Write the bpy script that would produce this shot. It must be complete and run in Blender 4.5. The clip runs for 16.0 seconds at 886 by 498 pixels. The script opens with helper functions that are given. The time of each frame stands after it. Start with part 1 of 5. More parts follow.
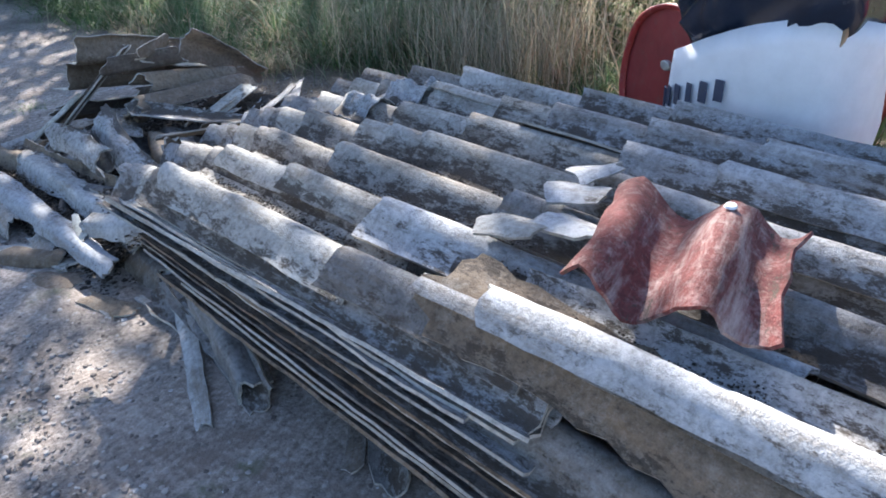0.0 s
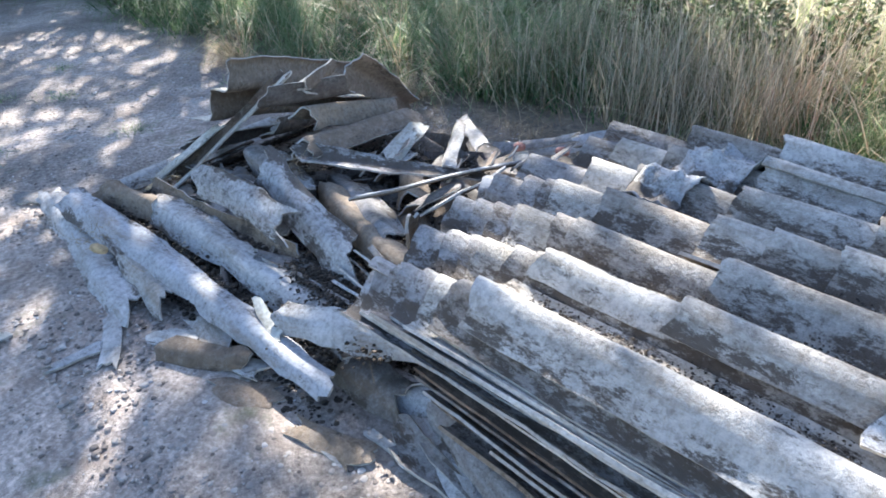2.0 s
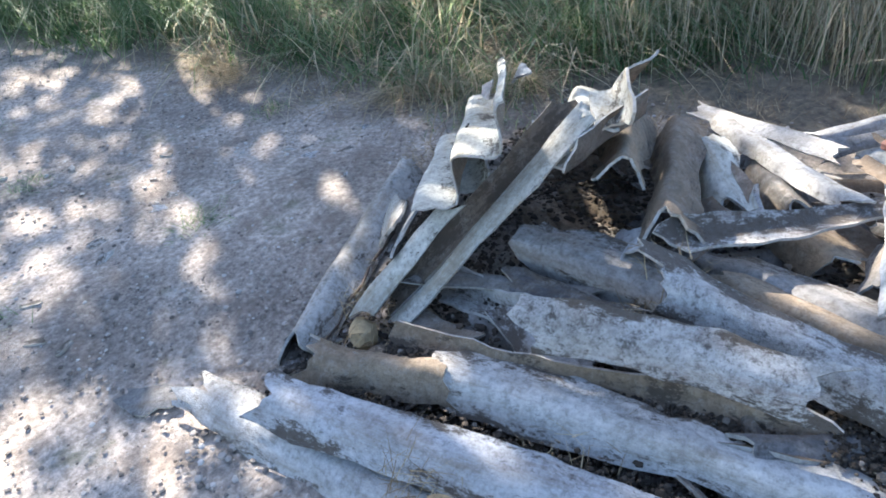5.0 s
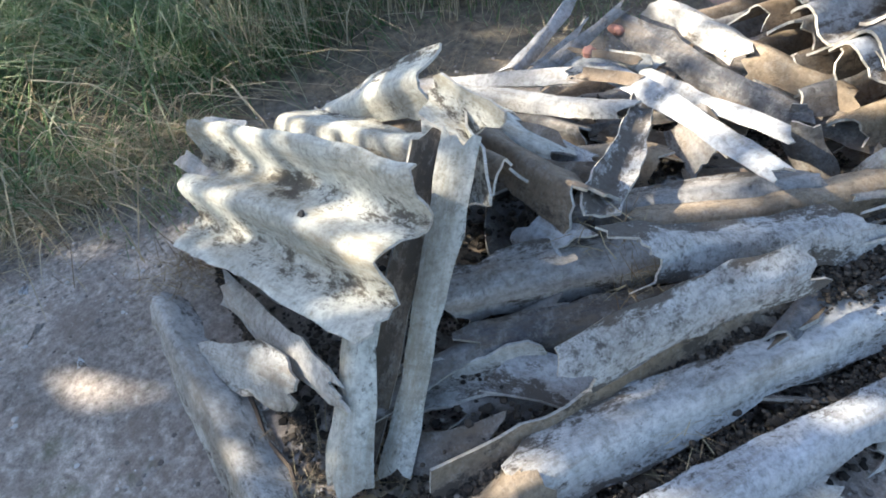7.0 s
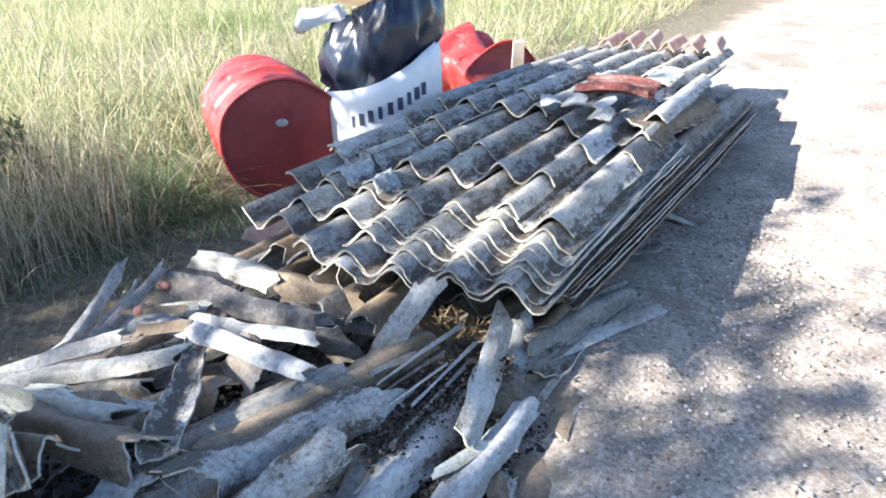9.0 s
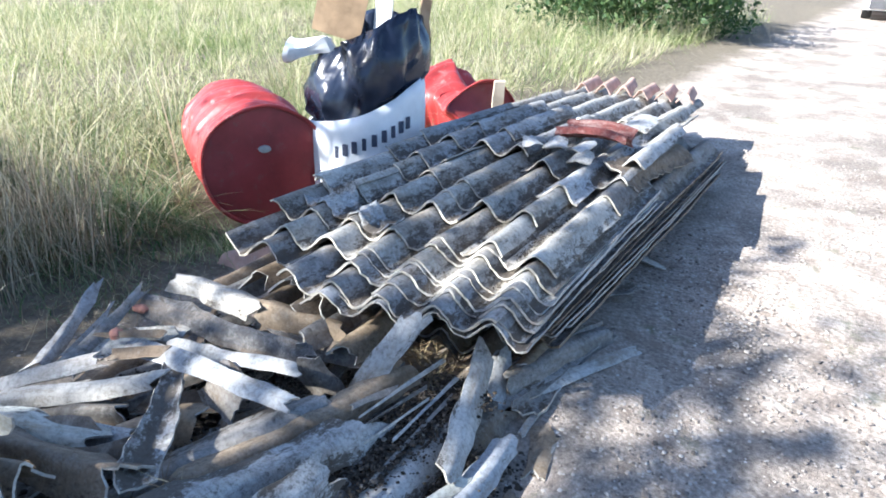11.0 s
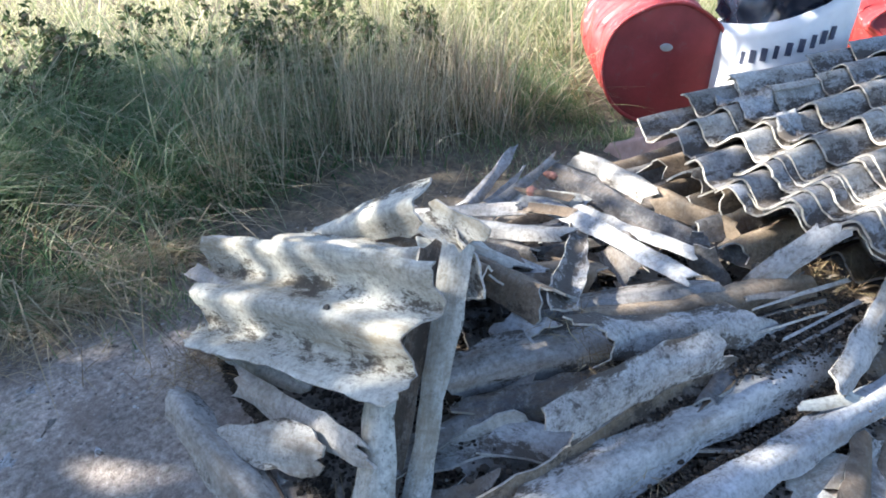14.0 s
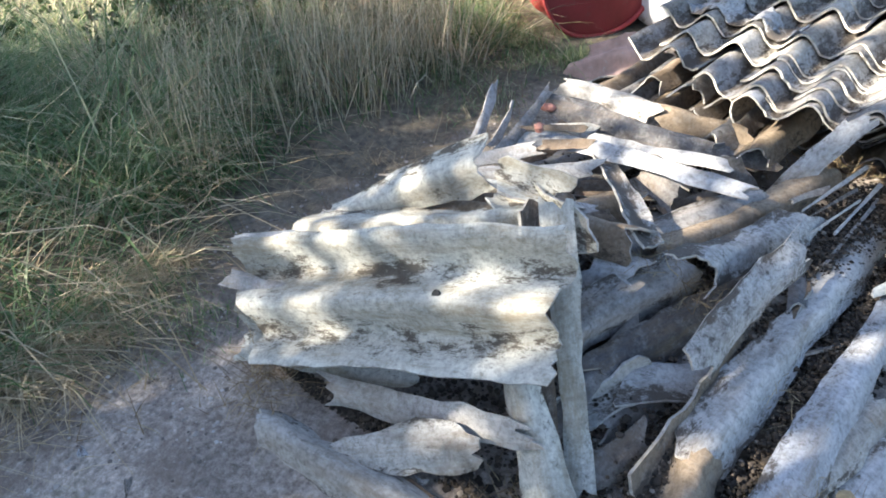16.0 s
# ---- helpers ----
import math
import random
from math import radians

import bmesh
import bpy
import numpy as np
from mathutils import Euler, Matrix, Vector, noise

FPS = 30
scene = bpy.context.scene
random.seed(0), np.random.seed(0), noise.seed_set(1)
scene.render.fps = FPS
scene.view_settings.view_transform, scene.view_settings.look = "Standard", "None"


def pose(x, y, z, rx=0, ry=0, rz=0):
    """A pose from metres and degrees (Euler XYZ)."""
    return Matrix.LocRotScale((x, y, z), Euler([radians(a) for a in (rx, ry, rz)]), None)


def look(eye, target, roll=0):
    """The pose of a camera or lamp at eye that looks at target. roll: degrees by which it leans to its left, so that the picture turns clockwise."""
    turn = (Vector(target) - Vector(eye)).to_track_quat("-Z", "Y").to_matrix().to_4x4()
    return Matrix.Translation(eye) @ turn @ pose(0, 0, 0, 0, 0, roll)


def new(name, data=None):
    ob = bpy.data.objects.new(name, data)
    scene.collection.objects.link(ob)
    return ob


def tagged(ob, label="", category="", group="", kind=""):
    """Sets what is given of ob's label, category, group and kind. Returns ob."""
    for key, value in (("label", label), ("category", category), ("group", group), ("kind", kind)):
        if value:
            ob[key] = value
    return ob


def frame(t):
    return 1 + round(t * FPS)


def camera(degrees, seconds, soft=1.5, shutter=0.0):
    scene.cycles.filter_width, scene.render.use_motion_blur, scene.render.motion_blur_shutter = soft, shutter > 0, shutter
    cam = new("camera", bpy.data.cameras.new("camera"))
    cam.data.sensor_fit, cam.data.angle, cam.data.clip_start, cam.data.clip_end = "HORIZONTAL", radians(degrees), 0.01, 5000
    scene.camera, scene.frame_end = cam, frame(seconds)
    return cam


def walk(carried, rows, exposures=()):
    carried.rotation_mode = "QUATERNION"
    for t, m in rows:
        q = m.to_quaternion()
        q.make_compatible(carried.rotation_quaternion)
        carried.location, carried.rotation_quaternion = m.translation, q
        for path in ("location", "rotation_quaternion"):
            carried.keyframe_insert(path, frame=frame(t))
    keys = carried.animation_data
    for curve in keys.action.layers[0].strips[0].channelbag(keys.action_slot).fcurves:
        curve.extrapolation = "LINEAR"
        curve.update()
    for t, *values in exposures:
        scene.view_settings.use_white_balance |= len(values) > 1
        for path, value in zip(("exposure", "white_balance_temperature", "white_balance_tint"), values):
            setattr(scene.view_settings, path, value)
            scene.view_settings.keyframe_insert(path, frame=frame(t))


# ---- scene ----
# ---------------------------------------------------------------- camera
cam = camera(66.9, 16.0, soft=1.8)
PATH = [
    (0, (0.764, 2.06, 1.135), (-0.384, 0.797, 0.093), -4.0),
    (0.5, (0.81, 1.84, 1.132), (-0.457, 0.669, 0.12), -2.1),
    (1, (0.89, 1.63, 1.144), (-0.367, 0.449, 0.131), -1.3),
    (1.5, (0.876, 1.333, 1.112), (-0.296, 0.088, 0.075), -1.8),
    (2, (0.908, 1.105, 1.127), (-0.241, -0.169, 0.1), -1.2),
    (2.5, (1.026, 0.896, 1.112), (-0.299, -0.243, 0.139), -1.1),
    (3, (1.047, 0.634, 1.109), (-0.177, -0.583, 0.098), -4.4),
    (3.5, (1.025, 0.317, 1.111), (-0.071, -0.942, 0.01), -6.3),
    (3.7, (1.029, 0.219, 1.088), (-0.094, -1.037, 0.011), -6.7),
    (5.8, (0.994, -0.93, 1.131), (-0.455, -1.369, -0.175), -8.0),
    (6, (0.987, -1.011, 1.152), (-0.487, -1.301, -0.168), -8.7),
    (6.5, (0.85, -1.194, 1.14), (-0.689, -1.138, -0.136), -8.9),
    (7, (0.741, -1.291, 1.168), (-0.65, -0.914, -0.218), -7.5),
    (7.5, (0.864, -1.415, 1.202), (-0.432, -0.634, -0.105), -3.8),
    (8, (0.946, -1.381, 1.215), (-0.296, -0.504, -0.084), -3.3),
    (8.5, (0.995, -1.26, 1.26), (-0.183, -0.115, 0.119), -3.5),
    (9, (1.028, -1.208, 1.294), (-0.051, 0.207, 0.38), -2.0),
    (9.2, (1.039, -1.19, 1.312), (-0.03, 0.293, 0.5), -2.1),
    (11.3, (0.983, -1.261, 1.322), (-0.042, 0.237, 0.482), 2.7),
    (11.5, (1.0, -1.228, 1.347), (-0.086, 0.209, 0.478), 1.5),
    (12, (0.982, -1.276, 1.343), (-0.316, -0.067, 0.419), -1.9),
    (12.5, (0.972, -1.302, 1.331), (-0.607, -0.446, 0.451), -5.2),
    (13, (0.94, -1.329, 1.307), (-0.685, -0.597, 0.4), -2.8),
    (13.5, (0.967, -1.489, 1.328), (-0.649, -0.725, 0.429), -3.3),
    (14, (0.949, -1.601, 1.294), (-0.564, -0.84, 0.23), -0.4),
    (14.5, (0.797, -1.666, 1.236), (-0.64, -1.09, -0.03), -1.4),
    (15, (0.621, -1.699, 1.223), (-0.668, -1.138, -0.199), -1.4),
    (15.5, (0.557, -1.857, 1.273), (-0.649, -0.94, -0.033), -0.4),
    (16, (0.542, -1.957, 1.316), (-0.659, -0.947, 0.076), -3.1),
]
# stops and white balance of the clip's camera along the way
BALANCE = [(0, 1.82, 5620, 14), (0.5, 1.84, 5680, 15), (1, 1.98, 5720, 15), (1.5, 2.13, 5720, 13), (2, 2.28, 5680, 13), (3, 2.38, 5600, 12), (3.7, 2.33, 5700, 13), (5.8, 2.5, 6150, 12), (6.5, 2.45, 6350, 11),
           (7.5, 2.23, 6100, 10), (8.5, 2.35, 6080, 11), (9, 2.09, 5680, 10), (11.5, 1.86, 5400, 11), (12.5, 2.06, 5750, 13), (13.5, 2.15, 5900, 14), (14, 2.15, 5750, 12), (15, 2.24, 5950, 13), (16, 2.28, 6150, 12)]
walk(cam, [(t, look(eye, target, roll)) for t, eye, target, roll in PATH], BALANCE)

# ---------------------------------------------------------------- light
SUN_AZ = radians(214)          # clockwise from +y
SUN_EL = radians(33)
SUN_DIR = Vector((math.sin(SUN_AZ) * math.cos(SUN_EL), math.cos(SUN_AZ) * math.cos(SUN_EL), math.sin(SUN_EL)))
world = bpy.data.worlds.new("sky")
scene.world = world
world.use_nodes = True
sky = world.node_tree.nodes.new("ShaderNodeTexSky")
sky.sky_type, sky.sun_disc, sky.sun_elevation, sky.sun_rotation = "NISHITA", False, SUN_EL, SUN_AZ
back = world.node_tree.nodes["Background"]
back.inputs[1].default_value = 0.074
world.node_tree.links.new(sky.outputs[0], back.inputs[0])
sun = new("sun", bpy.data.lights.new("sun", "SUN"))
sun.data.energy, sun.data.angle, sun.data.color = 5.0, radians(0.5), (1.0, 0.9, 0.74)
sun.matrix_world = look(SUN_DIR * 40, (0, 0, 0))

# ---------------------------------------------------------------- materials
def material(name, rough=0.9, metal=0.0):
    m = bpy.data.materials.new(name)
    m.use_nodes = True
    nt = m.node_tree
    b = nt.nodes["Principled BSDF"]
    b.inputs["Roughness"].default_value, b.inputs["Metallic"].default_value = rough, metal
    return m, nt, b


def node(nt, kind, **sets):
    n = nt.nodes.new(kind)
    for k, v in sets.items():
        n.inputs[k].default_value = v
    return n


def ramp(nt, fac, *stops):
    r = nt.nodes.new("ShaderNodeValToRGB")
    el = r.color_ramp.elements
    while len(el) < len(stops):
        el.new(0.5)
    for e, (p, c) in zip(el, stops):
        e.position, e.color = p, (*c, 1) if len(c) == 3 else (c[0], c[0], c[0], 1)
    nt.links.new(fac, r.inputs[0])
    return r.outputs[0]


def mix(nt, fac, a, b, mode="MIX"):
    n = nt.nodes.new("ShaderNodeMix")
    n.data_type, n.blend_type = "RGBA", mode
    for sock, v in ((n.inputs[0], fac), (n.inputs[6], a), (n.inputs[7], b)):
        if isinstance(v, bpy.types.NodeSocket):
            nt.links.new(v, sock)
        elif isinstance(v, (int, float)):
            sock.default_value = v
        else:
            sock.default_value = (*v, 1)
    return n.outputs[2]


def coords(nt, scale=1.0, stretch=(1, 1, 1), spread=True, world_space=False):
    tc = nt.nodes.new("ShaderNodeTexCoord") if not world_space else nt.nodes.new("ShaderNodeNewGeometry")
    mp = nt.nodes.new("ShaderNodeMapping")
    mp.inputs["Scale"].default_value = [scale * s for s in stretch]
    nt.links.new(tc.outputs["Position" if world_space else "Object"], mp.inputs["Vector"])
    if spread:
        oi = nt.nodes.new("ShaderNodeObjectInfo")
        mul = nt.nodes.new("ShaderNodeMath")
        mul.operation = "MULTIPLY"
        mul.inputs[1].default_value = 37.0
        nt.links.new(oi.outputs["Random"], mul.inputs[0])
        nt.links.new(mul.outputs[0], mp.inputs["Location"])
    return mp.outputs[0]


def noise_tex(nt, vec, scale, detail=4.0, rough=0.6):
    n = node(nt, "ShaderNodeTexNoise", Scale=scale, Detail=detail, Roughness=rough)
    nt.links.new(vec, n.inputs["Vector"])
    return n.outputs[0]


def bump(nt, b, height, strength, dist=0.004):
    n = node(nt, "ShaderNodeBump", Strength=strength, Distance=dist)
    nt.links.new(height, n.inputs["Height"])
    nt.links.new(n.outputs[0], b.inputs["Normal"])


def obj_random(nt):
    return nt.nodes.new("ShaderNodeObjectInfo").outputs["Random"]


def sums(nt, op, a, c):
    n = nt.nodes.new("ShaderNodeMath")
    n.operation = op
    for i, v in enumerate((a, c)):
        if isinstance(v, (int, float)):
            n.inputs[i].default_value = v
        else:
            nt.links.new(v, n.inputs[i])
    return n.outputs[0]


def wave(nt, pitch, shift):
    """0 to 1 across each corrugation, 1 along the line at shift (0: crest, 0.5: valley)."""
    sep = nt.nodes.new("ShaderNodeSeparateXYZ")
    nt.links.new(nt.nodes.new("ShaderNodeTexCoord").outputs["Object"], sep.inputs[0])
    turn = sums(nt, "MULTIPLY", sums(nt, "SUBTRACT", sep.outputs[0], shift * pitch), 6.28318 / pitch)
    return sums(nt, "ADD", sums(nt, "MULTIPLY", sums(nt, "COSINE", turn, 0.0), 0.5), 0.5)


def cement(name, tones, lichen=0.5, warm=(0.20, 0.145, 0.09), runs=0.47, crust=(0.66, 0.64, 0.58), pitch=0.153, moss=0.5, chalk=0.6, shade_band=0.5):
    """Weathered fibre cement: grey body, rain streaks along the wave, moss bands with flank and valley shade painted
    in, lichen patches and pale crust.
    """
    m, nt, b = material(name, 0.88)
    v = coords(nt)
    base = ramp(nt, obj_random(nt), *[((i + 0.5) / len(tones), t) for i, t in enumerate(tones)])
    big = ramp(nt, noise_tex(nt, coords(nt, stretch=(2.2, 0.8, 2.2)), 4.0, 6, 0.7), (0.34, (0.62, 0.60, 0.57)), (0.50, (0.97, 0.97, 0.97)), (0.66, (1.22, 1.22, 1.22)))
    col = mix(nt, 1.0, base, big, "MULTIPLY")
    grain = ramp(nt, noise_tex(nt, v, 60, 6, 0.8), (0.36, (0.60, 0.58, 0.55)), (0.52, (1.0, 1.0, 1.0)), (0.68, (1.25, 1.24, 1.22)))
    col = mix(nt, 1.0, col, grain, "MULTIPLY")
    streak = ramp(nt, noise_tex(nt, coords(nt, stretch=(7, 1.1, 7)), 2.0, 7, 0.78), (runs, (0,)), (runs + 0.20, (0.75,)))
    col = mix(nt, streak, col, warm)
    pale = ramp(nt, noise_tex(nt, v, 26, 8, 0.85), (0.50, (0,)), (0.66, (0.6 * chalk,)))
    col = mix(nt, pale, col, crust)
    # lichen: ragged patches broken up into specks
    zone = ramp(nt, noise_tex(nt, coords(nt, stretch=(1.8, 0.7, 1.8)), 6.0, 6, 0.75), (0.62 - 0.22 * lichen, (0,)), (0.70 - 0.20 * lichen, (1,)))
    for scale, lo, soft, depth in ((19, 0.55, 0.07, 0.75), (58, 0.54, 0.10, 0.8), (150, 0.55, 0.08, 0.7)):
        speck = ramp(nt, noise_tex(nt, v, scale, 8, 0.82), (lo, (0,)), (lo + soft, (depth,)))
        col = mix(nt, mix(nt, 1.0, speck, zone, "MULTIPLY"), col, (0.05, 0.042, 0.033))
    # moss and soil, torn by noise, plus shade painted along flank and valley
    torn = sums(nt, "ADD", noise_tex(nt, coords(nt, stretch=(2.4, 1.0, 2.4)), 8.0, 10, 0.85), sums(nt, "MULTIPLY", wave(nt, pitch, shade_band), 0.30 * moss))
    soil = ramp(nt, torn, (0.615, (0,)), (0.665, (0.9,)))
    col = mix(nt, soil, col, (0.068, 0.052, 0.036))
    nt.links.new(col, b.inputs["Base Color"])
    h = mix(nt, 0.5, noise_tex(nt, v, 150, 4, 0.75), noise_tex(nt, v, 32, 6, 0.75))
    bump(nt, b, h, 0.9, 0.006)
    return m


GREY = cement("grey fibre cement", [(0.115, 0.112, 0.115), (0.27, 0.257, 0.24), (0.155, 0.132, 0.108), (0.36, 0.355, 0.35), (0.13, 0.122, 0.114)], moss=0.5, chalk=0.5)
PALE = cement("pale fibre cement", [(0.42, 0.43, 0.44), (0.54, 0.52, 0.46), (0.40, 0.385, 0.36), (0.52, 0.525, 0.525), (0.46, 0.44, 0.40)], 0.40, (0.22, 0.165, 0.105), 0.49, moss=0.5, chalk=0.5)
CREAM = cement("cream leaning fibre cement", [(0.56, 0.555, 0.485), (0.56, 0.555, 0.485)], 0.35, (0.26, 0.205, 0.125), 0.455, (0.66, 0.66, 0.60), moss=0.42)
SHEETGREY = cement("stacked fibre cement", [(0.21, 0.205, 0.20), (0.44, 0.44, 0.44), (0.28, 0.258, 0.225), (0.48, 0.455, 0.40), (0.30, 0.30, 0.30)], 0.6, (0.17, 0.125, 0.08), 0.46, pitch=0.165, moss=0.55, chalk=0.5, shade_band=0.40)
SMOOTH = cement("smooth pale stacked sheet", [(0.48, 0.485, 0.485), (0.54, 0.53, 0.50), (0.47, 0.445, 0.39)], 0.35, (0.22, 0.165, 0.10), 0.49, (0.70, 0.69, 0.65), pitch=0.165, moss=0.4, chalk=0.5, shade_band=0.40)
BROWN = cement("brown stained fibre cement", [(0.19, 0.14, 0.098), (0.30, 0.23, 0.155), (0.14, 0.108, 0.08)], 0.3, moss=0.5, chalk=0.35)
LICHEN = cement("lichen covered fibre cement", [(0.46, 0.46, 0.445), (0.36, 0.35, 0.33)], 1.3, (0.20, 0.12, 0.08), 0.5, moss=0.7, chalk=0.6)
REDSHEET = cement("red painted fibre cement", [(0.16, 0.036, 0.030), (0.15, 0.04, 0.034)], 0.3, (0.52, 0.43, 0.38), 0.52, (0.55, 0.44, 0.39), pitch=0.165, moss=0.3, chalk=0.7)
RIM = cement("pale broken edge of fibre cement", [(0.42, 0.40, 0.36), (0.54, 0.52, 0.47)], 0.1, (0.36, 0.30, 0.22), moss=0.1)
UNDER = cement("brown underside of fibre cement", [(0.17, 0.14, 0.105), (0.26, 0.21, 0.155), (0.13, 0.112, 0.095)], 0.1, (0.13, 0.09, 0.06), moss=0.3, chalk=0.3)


def plain(name, col, rough, metal=0.0, var=0.25, scale=12.0, bumpy=0.15, dirt=None):
    m, nt, b = material(name, rough, metal)
    v = coords(nt)
    n = ramp(nt, noise_tex(nt, v, scale, 5, 0.65), (0.3, [1 - var] * 3), (0.7, [1 + var] * 3))
    c = mix(nt, 1.0, col, n, "MULTIPLY")
    if dirt:
        c = mix(nt, ramp(nt, noise_tex(nt, v, scale * 2.7, 6, 0.75), (0.56, (0,)), (0.68, (0.85,))), c, dirt)
    nt.links.new(c, b.inputs["Base Color"])
    nt.links.new(ramp(nt, noise_tex(nt, v, scale * 1.6, 4), (0.3, [max(rough - 0.12, 0.05)] * 3), (0.7, [min(rough + 0.12, 1)] * 3)), b.inputs["Roughness"])
    bump(nt, b, noise_tex(nt, v, scale * 6, 4, 0.7), bumpy, 0.003)
    return m


DRUM = plain("red drum enamel", (0.37, 0.045, 0.042), 0.42, var=0.25, scale=7, dirt=(0.44, 0.22, 0.20))
DRUM_LID = plain("dull red drum head", (0.27, 0.038, 0.038), 0.5, var=0.25, scale=6, dirt=(0.24, 0.075, 0.065))
STEEL = plain("galvanised bung", (0.5, 0.5, 0.48), 0.45, 0.6)
WHITEBAG = plain("white woven bag", (0.80, 0.81, 0.82), 0.6, var=0.08, scale=9, bumpy=0.3)
INK = plain("dark blue print", (0.06, 0.07, 0.11), 0.6, var=0.1)
BLACKPLAST = plain("black film", (0.018, 0.024, 0.042), 0.2, var=0.3, bumpy=0.25, scale=9)
CLEAR = plain("cloudy plastic", (0.80, 0.82, 0.82), 0.3, var=0.08)
CARD = plain("brown cardboard", (0.36, 0.25, 0.15), 0.85)
WOODPALE = plain("pale plank", (0.55, 0.47, 0.36), 0.8, var=0.2)
TERRA = plain("terracotta", (0.40, 0.27, 0.22), 0.85, var=0.3, scale=14, bumpy=0.5, dirt=(0.40, 0.35, 0.30))
BRICKRED = plain("broken terracotta", (0.40, 0.19, 0.14), 0.9, var=0.35, scale=25, bumpy=0.5, dirt=(0.30, 0.24, 0.2))
CLUMP = plain("tan straw and foam", (0.50, 0.37, 0.20), 0.95, var=0.35, scale=40, bumpy=1.0, dirt=(0.25, 0.17, 0.09))
BARK = plain("bark", (0.10, 0.075, 0.055), 0.95, scale=20, bumpy=0.9)
CARWHITE = plain("white car paint", (0.78, 0.78, 0.78), 0.25, var=0.03)
RUBBER = plain("black rubber", (0.02, 0.02, 0.02), 0.8)
GLASSDARK = plain("dark car glass", (0.02, 0.025, 0.03), 0.08)
PLASTGREY = plain("grey plastic", (0.08, 0.08, 0.085), 0.5)


def island_colours(name, rough, *stops, spec=0.3, thin=0.0):
    """Colour of each blade, leaf or stone by chance."""
    m, nt, b = material(name, rough)
    g = nt.nodes.new("ShaderNodeNewGeometry")
    nt.links.new(ramp(nt, g.outputs["Random Per Island"], *stops), b.inputs["Base Color"])
    b.inputs["Specular IOR Level"].default_value = spec
    if thin:
        t = nt.nodes.new("ShaderNodeBsdfTranslucent")
        nt.links.new(b.inputs["Base Color"].links[0].from_socket, t.inputs[0])
        ms = nt.nodes.new("ShaderNodeMixShader")
        ms.inputs[0].default_value = thin
        nt.links.new(b.outputs[0], ms.inputs[1])
        nt.links.new(t.outputs[0], ms.inputs[2])
        nt.links.new(ms.outputs[0], nt.nodes["Material Output"].inputs[0])
    return m


TUSSOCK = island_colours("green tussock grass", 0.55, (0.0, (0.10, 0.18, 0.07)), (0.45, (0.20, 0.29, 0.13)), (0.8, (0.37, 0.43, 0.24)), (0.94, (0.58, 0.55, 0.36)), (1.0, (0.72, 0.65, 0.44)), thin=0.5)
DRYMIX = island_colours("mixed dry and green grass", 0.65, (0.0, (0.10, 0.13, 0.05)), (0.4, (0.20, 0.21, 0.10)), (0.65, (0.33, 0.29, 0.17)), (0.88, (0.50, 0.44, 0.28)), (1.0, (0.70, 0.64, 0.46)), thin=0.4)
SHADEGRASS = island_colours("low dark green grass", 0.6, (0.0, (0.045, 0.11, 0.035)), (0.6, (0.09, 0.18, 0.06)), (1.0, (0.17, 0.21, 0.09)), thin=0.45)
STALK = island_colours("dry stalks", 0.7, (0.0, (0.20, 0.17, 0.10)), (0.5, (0.42, 0.36, 0.24)), (1.0, (0.66, 0.59, 0.43)), thin=0.28)
MEADOW = island_colours("meadow grass", 0.6, (0.0, (0.21, 0.27, 0.10)), (0.35, (0.40, 0.42, 0.21)), (0.65, (0.62, 0.57, 0.36)), (1.0, (0.80, 0.74, 0.53)), thin=0.5)
GREENMEADOW = island_colours("green meadow grass", 0.6, (0.0, (0.13, 0.20, 0.06)), (0.4, (0.28, 0.35, 0.13)), (0.75, (0.46, 0.48, 0.24)), (1.0, (0.70, 0.66, 0.44)), thin=0.5)
LEAF = island_colours("tree leaves", 0.55, (0.0, (0.045, 0.09, 0.035)), (0.6, (0.08, 0.14, 0.05)), (1.0, (0.13, 0.18, 0.06)), thin=0.4)
WEED = island_colours("weed leaves", 0.6, (0.0, (0.05, 0.08, 0.03)), (0.6, (0.10, 0.13, 0.055)), (0.85, (0.17, 0.13, 0.075)), (1.0, (0.34, 0.30, 0.22)), thin=0.5)
STRAW = island_colours("pale dry straw", 0.8, (0.0, (0.28, 0.21, 0.12)), (0.5, (0.46, 0.37, 0.23)), (1.0, (0.66, 0.56, 0.38)), thin=0.3)
LITTER = island_colours("dry litter", 0.8, (0.0, (0.13, 0.085, 0.05)), (0.5, (0.28, 0.205, 0.115)), (1.0, (0.46, 0.38, 0.23)))
# soil and moss crumbs, coloured near black to deepen the shade in gaps
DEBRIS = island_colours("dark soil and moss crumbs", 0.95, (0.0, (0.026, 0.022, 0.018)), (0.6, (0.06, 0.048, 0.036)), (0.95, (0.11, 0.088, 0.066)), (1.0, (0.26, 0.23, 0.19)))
PALESTONE = island_colours("pale stones", 0.9, (0.0, (0.36, 0.34, 0.31)), (1.0, (0.58, 0.56, 0.52)))
STONE = island_colours("gravel stones", 0.9, (0.0, (0.12, 0.10, 0.085)), (0.5, (0.31, 0.27, 0.235)), (0.93, (0.46, 0.42, 0.375)), (1.0, (0.58, 0.55, 0.51)))


